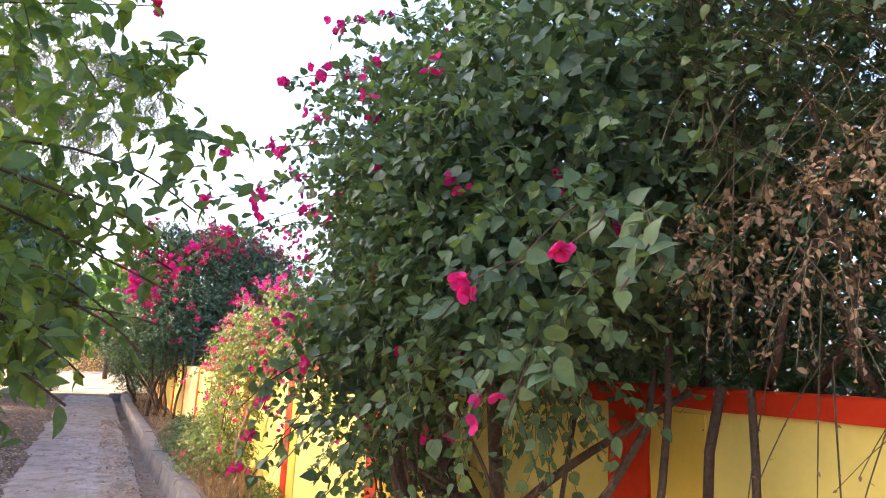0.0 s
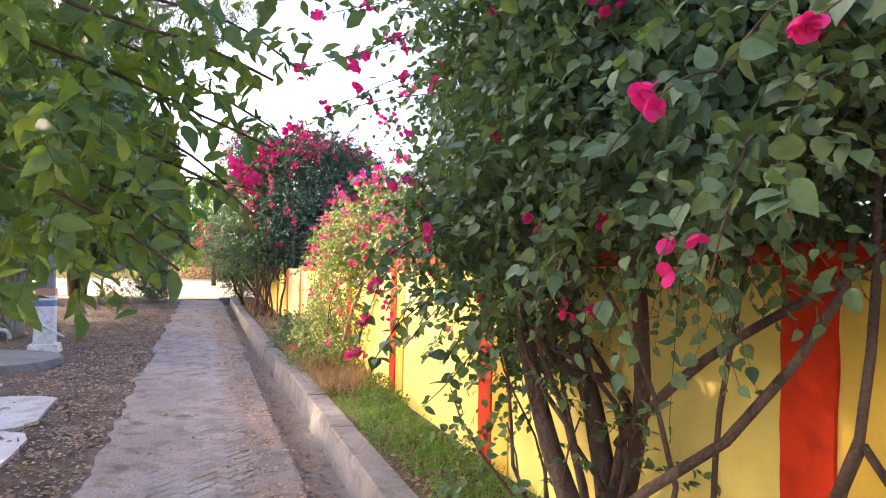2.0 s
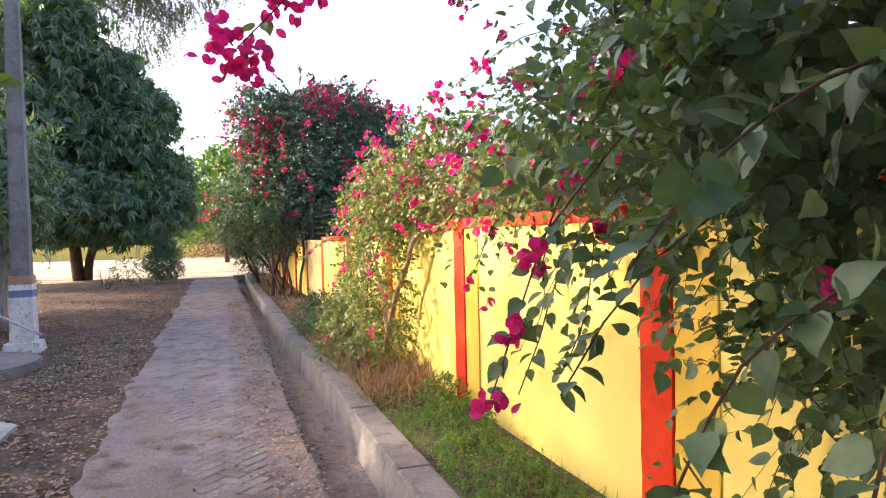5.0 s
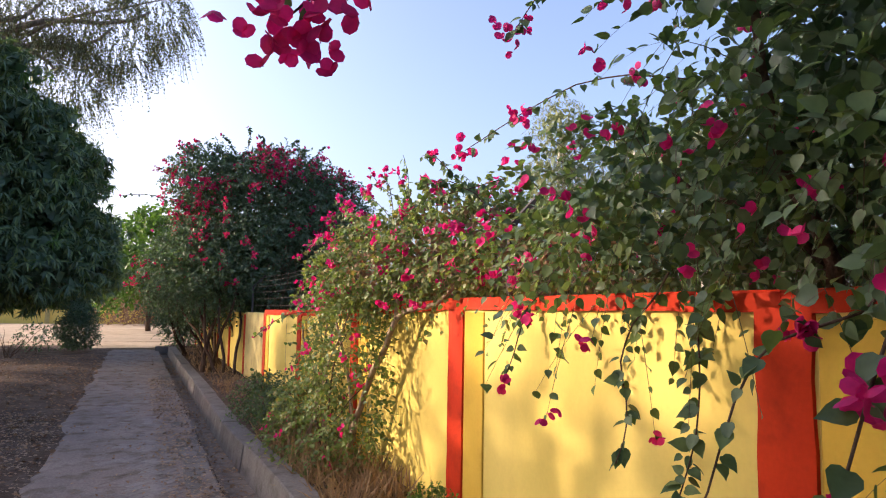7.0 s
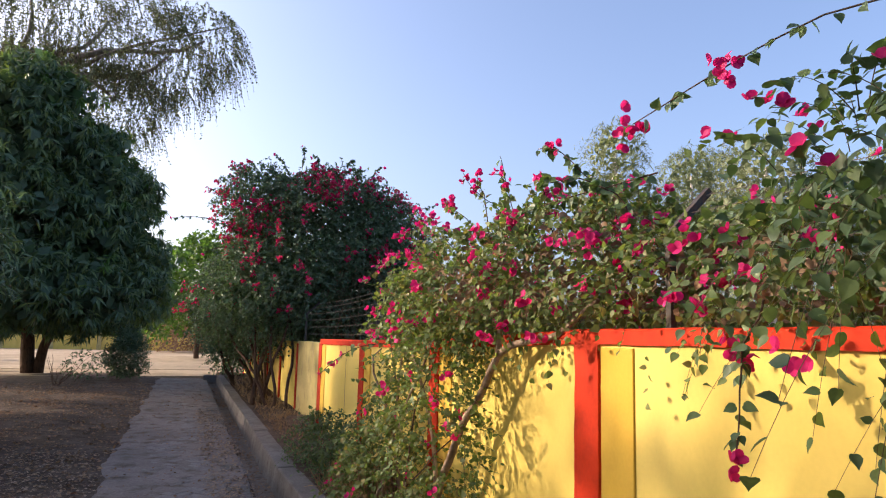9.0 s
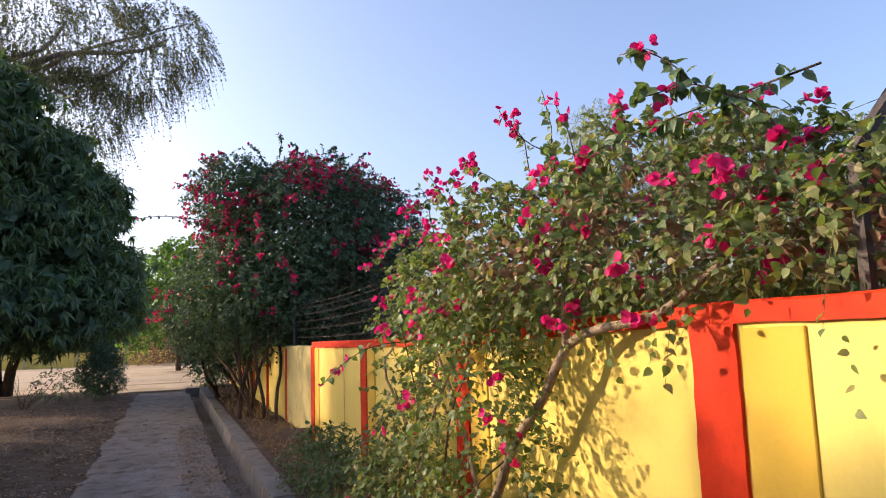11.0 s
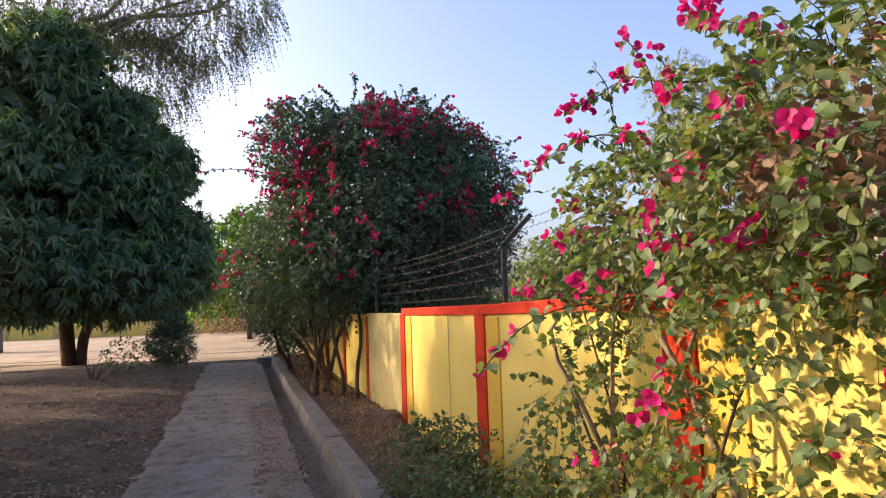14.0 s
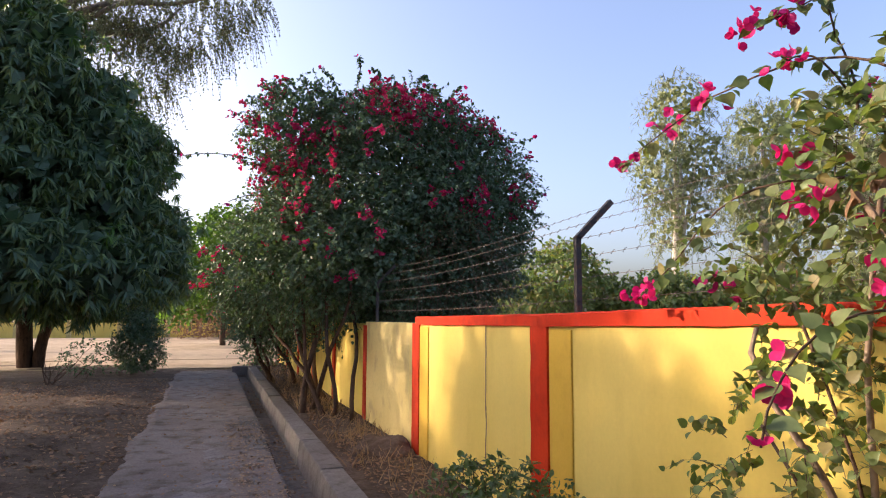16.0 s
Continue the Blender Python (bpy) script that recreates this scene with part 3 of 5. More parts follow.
posts = [(yp, wire_post(yp)) for yp in (1.96, 7.4, 12.86, 18.3)]
for wi, (dx, dz) in enumerate(WIRES):
    top = empty_at("barbed_wire", (2.2, 12, 1.6 + dz), "thin rusty barbed wire strand above the wall", "barbed wire", "wire strands")
    lines, barbs = [], []
    for (ya, za), (yb, zb) in zip(posts[:-1], posts[1:]):
        pts = []
        for i in range(25):
            f = i / 24
            pts.append((2.2 + dx + 0.004 * math.sin(f * 60), ya + (yb - ya) * f, za + (zb - za) * f + dz - 0.018 * math.sin(math.pi * f) * (1 + 0.3 * wi % 2)))
        lines.append((pts, [0.0018] * 25))
        for i in range(1, 44):
            f = (i + 0.2 * wi) / 44.2
            p = Vector(pts[min(24, int(f * 24))]).lerp(Vector(pts[min(24, int(f * 24) + 1)]), f * 24 - int(f * 24))
            for s in (1, -1):
                d = Vector((0.012 * s, 0.008, 0.014 * s))
                barbs.append(([p - d, p + d], [0.0018, 0.0008]))
    keep_world(part("strand", tubes_mesh("strand", lines, 4), M_WIRE, top))
    tagged(keep_world(part("barbs", tubes_mesh("barbs", barbs, 3), M_WIRE, top)), kind="stuff")

# ---- plants along the wall ----
def stems(base, tips, r0, r1, amp=0.08, n=9, spread=0.12):
    out = []
    for t in tips:
        bp = (base[0] + rng.normal(0, spread), base[1] + rng.normal(0, spread), base[2])
        out.append(wander(bp, t, n, amp, r0 * rng.uniform(0.6, 1.1), r1))
    return out


near_blobs = [(1.9, 2.3, 2.9, 0.75, 0.75, 0.8), (1.75, 2.5, 2.45, 0.72, 0.8, 0.72), (1.6, 3.25, 2.3, 0.60, 0.70, 0.48), (2.2, 3.4, 3.1, 1.1, 1.2, 1.0),
              (2.5, 4.6, 2.7, 0.9, 0.9, 0.9), (2.6, 0.4, 3.4, 0.9, 1.2, 0.9), (2.8, 2.0, 3.6, 1.2, 1.6, 1.1), (1.35, 2.1, 2.05, 0.28, 0.45, 0.35), (1.8, 3.95, 1.35, 0.25, 0.4, 0.5), (3.3, 1.2, 2.2, 0.7, 1.7, 0.9), (1.4, 3.8, 1.85, 0.36, 0.5, 0.34), (3.2, 3.6, 2.2, 0.8, 1.8, 0.9), (2.7, 5.6, 2.2, 0.5, 0.7, 0.5)]
limbs = stems((1.72, 3.05, 0.05), [(1.75, 2.7, 2.3), (2.0, 3.6, 2.6), (1.6, 3.3, 2.0)], 0.07, 0.03)
limbs += stems((1.8, 2.95, 0.08), [(1.95, 2.0, 1.8), (1.95, 3.9, 1.5), (1.5, 3.5, 1.6)], 0.035, 0.014, 0.14)
limbs += stems((1.95, 2.05, 0.08), [(2.0, 1.95, 2.2)], 0.02, 0.014, 0.05, spread=0.1)
limbs += stems((1.66, 2.95, 0.08), [(1.4, 3.3, 1.5), (1.55, 3.1, 1.7), (1.45, 2.7, 1.6), (1.6, 3.5, 1.5), (1.8, 3.4, 1.7), (1.35, 3.0, 1.4), (1.5, 3.7, 1.3), (1.5, 3.2, 1.2)], 0.018, 0.008, 0.10, spread=0.16)
limbs += [wander((1.74, 2.98, 0.85), (1.98, 1.85, 1.72), 9, 0.03, 0.024, 0.014, 0.08), wander((1.96, 2.5, 0.1), (1.92, 1.95, 1.1), 9, 0.03, 0.02, 0.014, -0.12), wander((1.92, 1.95, 1.1), (1.96, 1.2, 0.05), 8, 0.03, 0.014, 0.012), wander((1.97, 2.65, 0.15), (1.9, 2.4, 1.7), 9, 0.02, 0.014, 0.010), wander((1.98, 1.75, 0.1), (1.97, 1.7, 1.75), 8, 0.02, 0.02, 0.018), wander((1.98, 1.6, 0.1), (1.97, 1.58, 1.75), 8, 0.02, 0.016, 0.014)]
limbs += stems((1.75, 3.3, 0.08), [(1.4, 4.2, 0.9), (1.7, 4.3, 1.3)], 0.022, 0.003, 0.08)
plant("bougainvillea_bush", "large dark green bougainvillea with tangled trunks overhanging the wall", "bush", (1.72, 3.05, 0.1), near_blobs, 5600, 0.32, 9, 0.054, M_LEAF,
      fill=32000, fillmat=M_LEAF_FAR, flowers=46, limbs=limbs, fsize=0.036, cluster=3)
# arching sprays that leave the bush toward the sky and hang over the wall
spray_blobs = [(1.85, 4.8, 2.6, 0.45, 0.5, 0.6), (2.2, 5.8, 2.1, 0.6, 0.9, 0.36), (1.35, 3.0, 2.7, 0.35, 0.6, 0.5)]
plant("bougainvillea_spray", "arching bougainvillea sprays with magenta flowers over the wall", "bush", (2.5, 5.2, 1.7), spray_blobs, 560, 0.42, 10, 0.052, M_LEAF, droop=0.7, fill=2200, fillmat=M_LEAF_FAR,
      flowers=110, limbs=stems((2.5, 5.2, 1.6), [(1.7, 5.1, 2.7), (2.2, 6.0, 2.4), (2.6, 6.4, 2.6)], 0.03, 0.01), fsize=0.036)
mid_blobs = [(2.5, 7.2, 1.92, 0.5, 0.9, 0.26), (2.4, 8.5, 2.1, 0.55, 0.9, 0.42), (2.15, 9.35, 2.02, 0.6, 0.7, 0.38), (2.15, 10.3, 1.95, 0.5, 0.6, 0.32)]
limbs = [wander((1.80, 9.9, 0.08), (1.88, 9.32, 0.98), 8, 0.02, 0.034, 0.028), wander((1.88, 9.32, 0.98), (1.92, 8.80, 1.52), 6, 0.015, 0.028, 0.024), wander((1.92, 8.80, 1.52), (2.1, 7.9, 1.85), 8, 0.02, 0.026, 0.014),
         wander((1.92, 8.80, 1.52), (2.0, 8.85, 2.3), 8, 0.02, 0.022, 0.012), wander((1.84, 9.7, 0.4), (1.8, 10.6, 1.9), 8, 0.04, 0.02, 0.01)]
limbs += stems((1.75, 10.4, 0.08), [(1.9, 10.6, 1.9), (1.7, 10.9, 1.5), (1.9, 10.0, 1.7)], 0.018, 0.008, 0.05)
plant("bougainvillea_shrub", "sunlit flowering bougainvillea leaning on the yellow wall", "bush", (1.72, 9.9, 0.1), mid_blobs, 1900, 0.28, 9, 0.046, M_LEAF_DRY_LIT, fill=1800, fillmat=M_LEAF_DEAD, cluster=5,
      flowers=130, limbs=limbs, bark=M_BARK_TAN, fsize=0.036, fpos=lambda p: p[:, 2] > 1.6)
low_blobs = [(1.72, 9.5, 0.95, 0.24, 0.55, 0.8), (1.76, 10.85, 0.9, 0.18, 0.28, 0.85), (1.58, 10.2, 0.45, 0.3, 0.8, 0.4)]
plant("wall_creeper", "straggly sunlit creeper with yellowing leaves against the wall", "bush", (1.7, 10.4, 0.1), low_blobs, 1050, 0.24, 8, 0.042, M_LEAF_DRY_LIT, flowers=34,
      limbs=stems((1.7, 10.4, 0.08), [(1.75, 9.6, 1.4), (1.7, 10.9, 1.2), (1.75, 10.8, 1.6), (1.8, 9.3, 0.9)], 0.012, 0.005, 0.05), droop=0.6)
plant("low_shrub", "low dark green shrub beside the drain kerb", "shrub", (1.6, 12.7, 0.1), [(1.55, 12.7, 0.35, 0.3, 0.5, 0.32), (1.6, 11.9, 0.28, 0.25, 0.4, 0.22)], 420, 0.24, 8, 0.05, M_LEAF, shape=OVATE, fill=500)
dome = [(2.9, 20.4, 3.5, 2.0, 2.0, 1.9), (2.5, 19.6, 2.7, 1.8, 1.4, 1.4), (3.7, 20.2, 2.9, 1.5, 1.6, 1.5), (2.0, 21.8, 2.7, 1.5, 1.6, 1.4), (2.7, 20.0, 4.5, 1.5, 1.2, 0.75), (1.5, 24.5, 2.0, 1.0, 1.6, 1.0),
        (4.2, 20.2, 3.6, 1.1, 1.2, 1.4), (1.5, 19.7, 2.5, 1.2, 1.1, 0.9), (1.0, 22.2, 2.4, 1.0, 1.2, 0.9), (1.3, 20.2, 4.6, 0.8, 0.8, 0.8)]
limbs = stems((1.75, 18.9, 0.05), [(1.6, 19.2, 2.2), (2.2, 19.8, 2.6), (1.3, 19.5, 2.0), (1.9, 18.7, 2.0), (2.0, 20.3, 2.6)], 0.05, 0.02, 0.07, spread=0.3)
limbs += stems((1.7, 21.2, 0.05), [(1.2, 21.4, 2.0), (2.0, 21.8, 2.4), (1.5, 20.6, 2.2), (1.0, 22.5, 2.0)], 0.05, 0.02, 0.07, spread=0.4)
limbs += stems((1.6, 24.5, 0.05), [(0.9, 24.4, 2.0), (1.6, 24.8, 2.0), (1.1, 25.2, 1.8), (0.6, 23.8, 1.9)], 0.05, 0.02, 0.07, spread=0.4)
plant("bougainvillea_dome", "tall domed bougainvillea covered in crimson flowers by the wall", "bush", (1.8, 20.5, 0.1), dome, 9500, 0.34, 9, 0.07, M_LEAF_FAR, shape=DIAMOND, fill=42000,
      flowers=640, cluster=6, fpos=lambda p: (p[:, 2] + 0.35 * (2.4 - p[:, 0]) > 3.6 + rng.uniform(-1.5, 1.2, len(p))) & (np.sin(p[:, 0] * 2.9 + p[:, 2] * 1.3) + np.sin(p[:, 2] * 3.7 - p[:, 0]) > rng.uniform(-1.6, 0.9, len(p))), bract=M_BRACT_RED, fsize=0.05, limbs=limbs, up=0.5, twig=0.006)
plant("dry_branch_tangle", "grey leafless twigs hanging from the domed bougainvillea", "bush", (3.6, 18.9, 2.3), [(3.5, 18.75, 2.5, 0.7, 0.4, 0.7)], 420, 0.5, 6, 0.03, M_LEAF_DEAD, shape=DIAMOND, droop=0.9, twig=0.006)

# ---- overhanging tree beside the path ----
# the second row of blobs is unseen canopy, added to darken bush and wall
over = [(-0.62, 2.45, 2.15, 0.50, 0.6, 0.5), (-0.80, 2.9, 1.85, 0.55, 0.6, 0.36), (-1.0, 3.2, 2.8, 0.9, 1.1, 0.7), (-0.40, 2.6, 2.75, 0.42, 0.6, 0.35), (-1.9, 4.4, 2.5, 0.9, 1.4, 0.9), (-0.9, 3.6, 2.1, 0.6, 0.7, 0.5), (-2.2, 5.6, 2.9, 0.9, 1.2, 0.9), (-0.32, 2.75, 1.85, 0.28, 0.45, 0.32), (-0.22, 2.65, 2.45, 0.40, 0.6, 0.30), (-0.5, 2.6, 1.8, 0.35, 0.4, 0.2), (-1.5, 2.6, 2.3, 0.7, 0.8, 0.8), (-1.3, 3.6, 3.4, 0.8, 0.9, 0.6),
        (-1.6, 0.6, 4.0, 1.3, 1.6, 0.6), (-1.4, -1.4, 4.2, 1.5, 1.5, 0.6), (0.2, -0.9, 4.6, 1.2, 1.3, 0.4), (-2.6, 1.4, 3.2, 0.8, 1.2, 0.9), (-2.8, -1.2, 2.2, 0.9, 1.5, 1.1), (-2.8, 0.9, 1.5, 0.8, 1.3, 0.9)]
limbs = [wander((-2.3, 3.6, 0), (-1.7, 3.4, 1.9), 8, 0.04, 0.07, 0.045), wander((-1.7, 3.4, 1.9), (-0.6, 2.5, 2.3), 8, 0.04, 0.035, 0.01),
         wander((-1.7, 3.4, 1.9), (-1.0, 3.2, 3.1), 8, 0.04, 0.035, 0.01), wander((-1.3, 3.2, 2.1), (-0.5, 2.9, 1.75), 8, 0.03, 0.018, 0.006), wander((-1.7, 3.4, 1.9), (-2.0, 4.4, 2.9), 8, 0.04, 0.03, 0.01)]
# limbs to carry the added canopy
limbs += [wander((-1.7, 3.4, 1.9), (-2.7, 1.2, 3.0), 8, 0.05, 0.04, 0.025), wander((-2.7, 1.2, 3.0), (-1.6, 0.6, 4.0), 7, 0.04, 0.025, 0.01), wander((-2.7, 1.2, 3.0), (-2.8, -1.2, 2.4), 8, 0.05, 0.025, 0.01),
          wander((-2.7, 1.2, 3.0), (-1.4, -1.4, 4.2), 8, 0.05, 0.025, 0.012), wander((-1.4, -1.4, 4.2), (0.2, -0.9, 4.6), 7, 0.04, 0.014, 0.006), wander((-2.7, 1.2, 3.0), (-2.8, 0.9, 1.6), 6, 0.04, 0.018, 0.008)]
plant("hibiscus_tree", "leafy green hibiscus branches overhanging the path", "tree", (-2.3, 3.6, 0), over, 2900, 0.34, 9, 0.08, M_LEAF_HIB, shape=OVATE, fill=5200, limbs=limbs, droop=0.25)

# ---- trees ----
mango = [(-6.2, 32, 6.0, 2.9, 3.4, 3.8), (-3.9, 31.0, 4.0, 2.2, 2.6, 2.0), (-8.0, 30.8, 4.4, 2.8, 2.6, 2.2), (-2.2, 31.2, 3.0, 1.3, 1.4, 1.1), (-6.0, 29.5, 3.4, 2.0, 1.6, 1.4)]
for k in range(44):
    u, h = rng.uniform(math.pi * 0.9, math.pi * 2.1), rng.uniform(0, 1) ** 1.35
    w = float(np.interp(2.7 + 8.2 * h, [3.0, 5.0, 7.0, 9.0, 10.5], [3.9, 3.6, 2.9, 2.3, 0.7]))
    q = rng.uniform(1.0, 1.7)
    mango.append((-6.0 + w * math.cos(u), 32 + w * 0.95 * math.sin(u), 2.7 + 8.2 * h, q, q, q * 0.66))
limbs = [wander((-5.1, 32, 0), (-5.4, 32, 2.6), 8, 0.05, 0.24, 0.18), wander((-4.8, 32, 0), (-4.2, 31.5, 3.0), 8, 0.06, 0.18, 0.12), wander((-5.4, 32, 2.5), (-7, 31, 5), 6, 0.1, 0.16, 0.08), wander((-5.4, 32, 2.5), (-5, 33, 7), 6, 0.1, 0.16, 0.08)]
plant("mango_tree", "broad dense dark mango tree with drooping leaves", "tree", (-5.1, 32, 0), mango, 4300, 0.34, 14, 0.38, M_LEAF_MANGO, whorl=True, shape=LANCE, droop=0.3, fill=24000, fillmat=M_LEAF_FAR, limbs=limbs, up=0.2, twig=0.008)

flush = empty_at("mango_flush", (-4.5, 29.5, 4.0), "fresh yellow-green young shoots on the mango tree", "branch")
P, D = sample_blobs([q for q in mango if q[1] < 32], 46)
lp, T, Nn, tw, tips, way = shoots(P + D * 0.25, D, 0.35, 14, 0.3, 0.5, whorl=True)
keep_world(tagged(part("foliage", leaves_mesh("foliage", lp, T, Nn, np.full(len(lp), 0.36), LANCE), M_LEAF_BRIGHT, flush), kind="stuff"))
keep_world(tagged(part("twigwork", twigs_mesh("twigwork", tw, 0.008), M_GREENSTEM, flush), kind="stuff"))


def small_tree(name, label, base, blobs, n, group="", mat=None, leaf=0.2, fill=1500, trunk=0.12):
    z = min(bl[2] for bl in blobs)
    lm = [wander(base, (base[0] + 0.1, base[1], z), 8, 0.04, trunk, trunk * 0.7)]
    lm += [wander((base[0] + 0.1, base[1], z - 0.1), bl[:3], 7, 0.06, trunk * 0.6, trunk * 0.2) for bl in blobs]
    return plant(name, label, "tree", base, blobs, n, 0.4, 9, leaf, mat or M_LEAF_MANGO, shape=LANCE, droop=0.9, fill=fill, limbs=lm, bark=M_BARK_GREY, up=0.2, group=group, twig=0.006)


# the grove beside the path, whose shade lies on it
small_tree("grove_tree", "thick grey-trunked mango tree behind the hand pump", (-3.7, 15.9, 0), [(-4.3, 16.3, 3.0, 1.7, 1.8, 1.2), (-3.7, 15.6, 2.3, 1.1, 1.2, 0.7), (-4.8, 15.0, 2.6, 1.4, 1.4, 1.1)], 700, "grove trees", fill=3600, trunk=0.36)
for yy, hz in ((6.8, 0.1), (10.3, 0.2), (13.6, 0.3), (17.0, 0.25), (20.4, 0.6), (24.2, 1.2), (28.0, 1.4)):
    small_tree("grove_tree", "small leafy mango tree standing in the grove", (-7.4, yy, 0),
               [(-7.0, yy, 2.1 + hz, 1.7, 1.9, 1.35), (-7.6, yy + 0.7, 3.2 + hz, 0.8, 0.7, 0.6), (-6.8, yy - 0.8, 3.5 + hz, 0.5, 0.6, 0.7)], 420, "grove trees", fill=2200)

# unseen tree, its crown placed to keep sun off the bush and near wall
small_tree("shade_tree", "tall spreading tree added out of view to shade the hedge", (-7.2, 6.6, 0), [(-6.6, 6.4, 7.0, 2.2, 2.6, 1.7), (-7.0, 8.4, 6.9, 1.6, 1.5, 1.2), (-6.6, 4.2, 6.6, 1.6, 1.6, 1.4), (-7.4, 6.6, 8.4, 1.6, 1.9, 1.0), (-7.0, 9.9, 6.3, 1.2, 1.3, 1.2), (-7.0, 9.7, 4.9, 0.8, 0.9, 0.6), (-7.0, 10.6, 4.2, 0.7, 0.7, 0.7)], 1300, fill=8000, trunk=0.3)
# two high crowns added out of view, to dim the ground and the dome
for yy in (19.5, 25.0):
    small_tree("shade_tree", "tall spreading tree added out of view for shade", (-9.0, yy, 0), [(-8.8, yy, 10.6, 3.0, 2.8, 1.7), (-8.0, yy + 1.2, 9.8, 1.6, 1.6, 0.9)], 600, "grove shade trees", fill=3200, trunk=0.26)
# clumps set along the sun's rays, only to throw dappled shade on the wall
small_tree("grove_tree", "sparse leaf clumps added out of view to dapple the wall", (-6.6, 11.3, 0), [(-6.6, 7.0, 4.6, 1.0, 1.3, 0.75), (-6.6, 9.2, 4.5, 1.0, 1.3, 0.8), (-6.6, 11.4, 4.2, 0.9, 1.1, 0.7), (-6.6, 12.9, 4.4, 0.7, 0.7, 0.5), (-6.6, 19.4, 4.6, 0.6, 0.6, 0.5), (-6.6, 22.2, 4.6, 0.9, 1.2, 0.8)], 900, "grove trees", fill=1500, leaf=0.16, trunk=0.05)

# tall feathery tree behind the mango
fblobs = [(-9, 44, 19, 4.5, 4, 3.5), (-5, 43, 18, 3.4, 3.2, 3.0), (-2.0, 43, 16.5, 2.6, 2.6, 2.4), (-12, 44, 16, 3.5, 3.5, 3), (-0.2, 42.5, 17.5, 2.0, 2.0, 1.8), (-4.5, 43, 13.5, 2.4, 2.4, 2.0)]
flimbs = [wander((-11, 44, 0), (-10, 44, 12), 9, 0.2, 0.5, 0.34)] + [wander((-10, 44, 11 + k), bl[:3], 9, 0.25, 0.26, 0.06) for k, bl in enumerate(fblobs)] + [wander((-6, 43.5, 15.5), (0.8, 42.5, 18.5), 9, 0.2, 0.12, 0.03)]
plant("feathery_tree", "tall open feathery tree with drooping fine twigs", "tree", (-11, 44, 0), fblobs, 4600, 0.9, 14, 0.135, M_LEAF_FEATHER, shape=DIAMOND, droop=1.5, up=0.1, limbs=flimbs, bark=M_BARK_GREY, twig=0.012)


def gum_tree(x, y, h, r):
    bl = [(x, y, h * 0.86, r, r, h * 0.13), (x + r * 0.7, y, h * 0.68, r * 0.9, r, h * 0.12), (x - r * 0.8, y, h * 0.62, r * 0.7, r, h * 0.12), (x, y, h * 0.45, r * 0.9, r, h * 0.14)]
    lm = [wander((x, y, 0), (x, y, h * 0.85), 10, 0.15, 0.28, 0.08)] + [wander((x, y, h * 0.3 + k), q[:3], 7, 0.15, 0.14, 0.04) for k, q in enumerate(bl)]
    return plant("eucalyptus_tree", "tall pale eucalyptus tree with white trunk beyond the wall", "tree", (x, y, 0), bl, 750, 0.9, 9, 0.34, M_LEAF_PALE, shape=LANCE, droop=0.9, limbs=lm, bark=M_BARK_WHITE, fill=1300, twig=0.012, group="eucalyptus trees")


for q in ((27.0, 43, 17.0, 1.9), (33.5, 43, 16.0, 2.1), (39, 47, 17.5, 3.0), (46, 43, 15, 3.0), (30, 33, 13.5, 2.4), (36, 30, 13, 2.6)):
    gum_tree(*q)


def round_tree(name, label, x, y, h, r, mat, n=420, leaf=0.3, group=""):
    bl = [(x, y, h * 0.62, r, r, h * 0.3), (x + r * 0.5, y - 0.3, h * 0.5, r * 0.7, r * 0.7, h * 0.25), (x - r * 0.55, y, h * 0.45, r * 0.7, r * 0.7, h * 0.24), (x + r * 0.1, y, h * 0.82, r * 0.55, r * 0.5, h * 0.16)]
    lm = [wander((x, y, 0), (x, y, h * 0.5), 7, 0.08, 0.16, 0.1)] + [wander((x, y, h * 0.3), q[:3], 6, 0.1, 0.09, 0.03) for q in bl]
    return plant(name, label, "tree", (x, y, 0), bl, n, 0.6, 8, leaf, mat, shape=DIAMOND, droop=0.6, limbs=lm, fill=n * 4, twig=0.01, group=group)


round_tree("garden_tree", "fresh green tree beyond the field track", 0.6, 47, 7.6, 3.2, M_LEAF_BRIGHT, 700, 0.28)
round_tree("garden_tree", "fresh green tree beyond the field track", -3.5, 66, 6.5, 3.5, M_LEAF_BRIGHT, 400, 0.35)
for q in ((16.8, 40, 5.6, 2.6), (21.5, 38, 4.0, 2.8), (12.0, 44, 2.2, 2.4), (26, 36, 4.4, 3.4), (33, 36, 5.0, 3.6), (40, 36, 5.5, 4), (8, 46, 2.6, 2.4)):
    round_tree("field_tree", "rounded dusty green tree beyond the boundary wall", *q, M_LEAF_DRY_LIT, 500, 0.26, "trees beyond the wall")
for k in range(15):
    round_tree("distant_tree", "hazy low tree behind the far wall", -62 + 4.6 * k + rng.uniform(-1, 1), 68 + rng.uniform(0, 6), rng.uniform(3.0, 5.5), rng.uniform(2.0, 3.2), M_LEAF_BRIGHT if k % 3 else M_LEAF_DRY_LIT, 200, 0.4, "far tree row")
plant("dry_thicket", "reddish dry thicket before the far wall", "shrub", (-0.5, 58, 0), [(-0.5, 58, 1.1, 2.2, 1.0, 1.2), (1.8, 58, 0.8, 1.5, 1, 0.8)], 400, 0.5, 8, 0.16, M_LEAF_DEAD, shape=DIAMOND, fill=800)
plant("cypress_bush", "dark clipped conical bush at the path's end", "shrub", (-1.75, 28.4, 0), [(-1.75, 28.4, 0.7, 0.62, 0.6, 0.7), (-1.75, 28.4, 1.25, 0.42, 0.42, 0.45)], 900, 0.18, 7, 0.06, M_LEAF_FAR, shape=DIAMOND, fill=3000, up=0.8, droop=0.1)
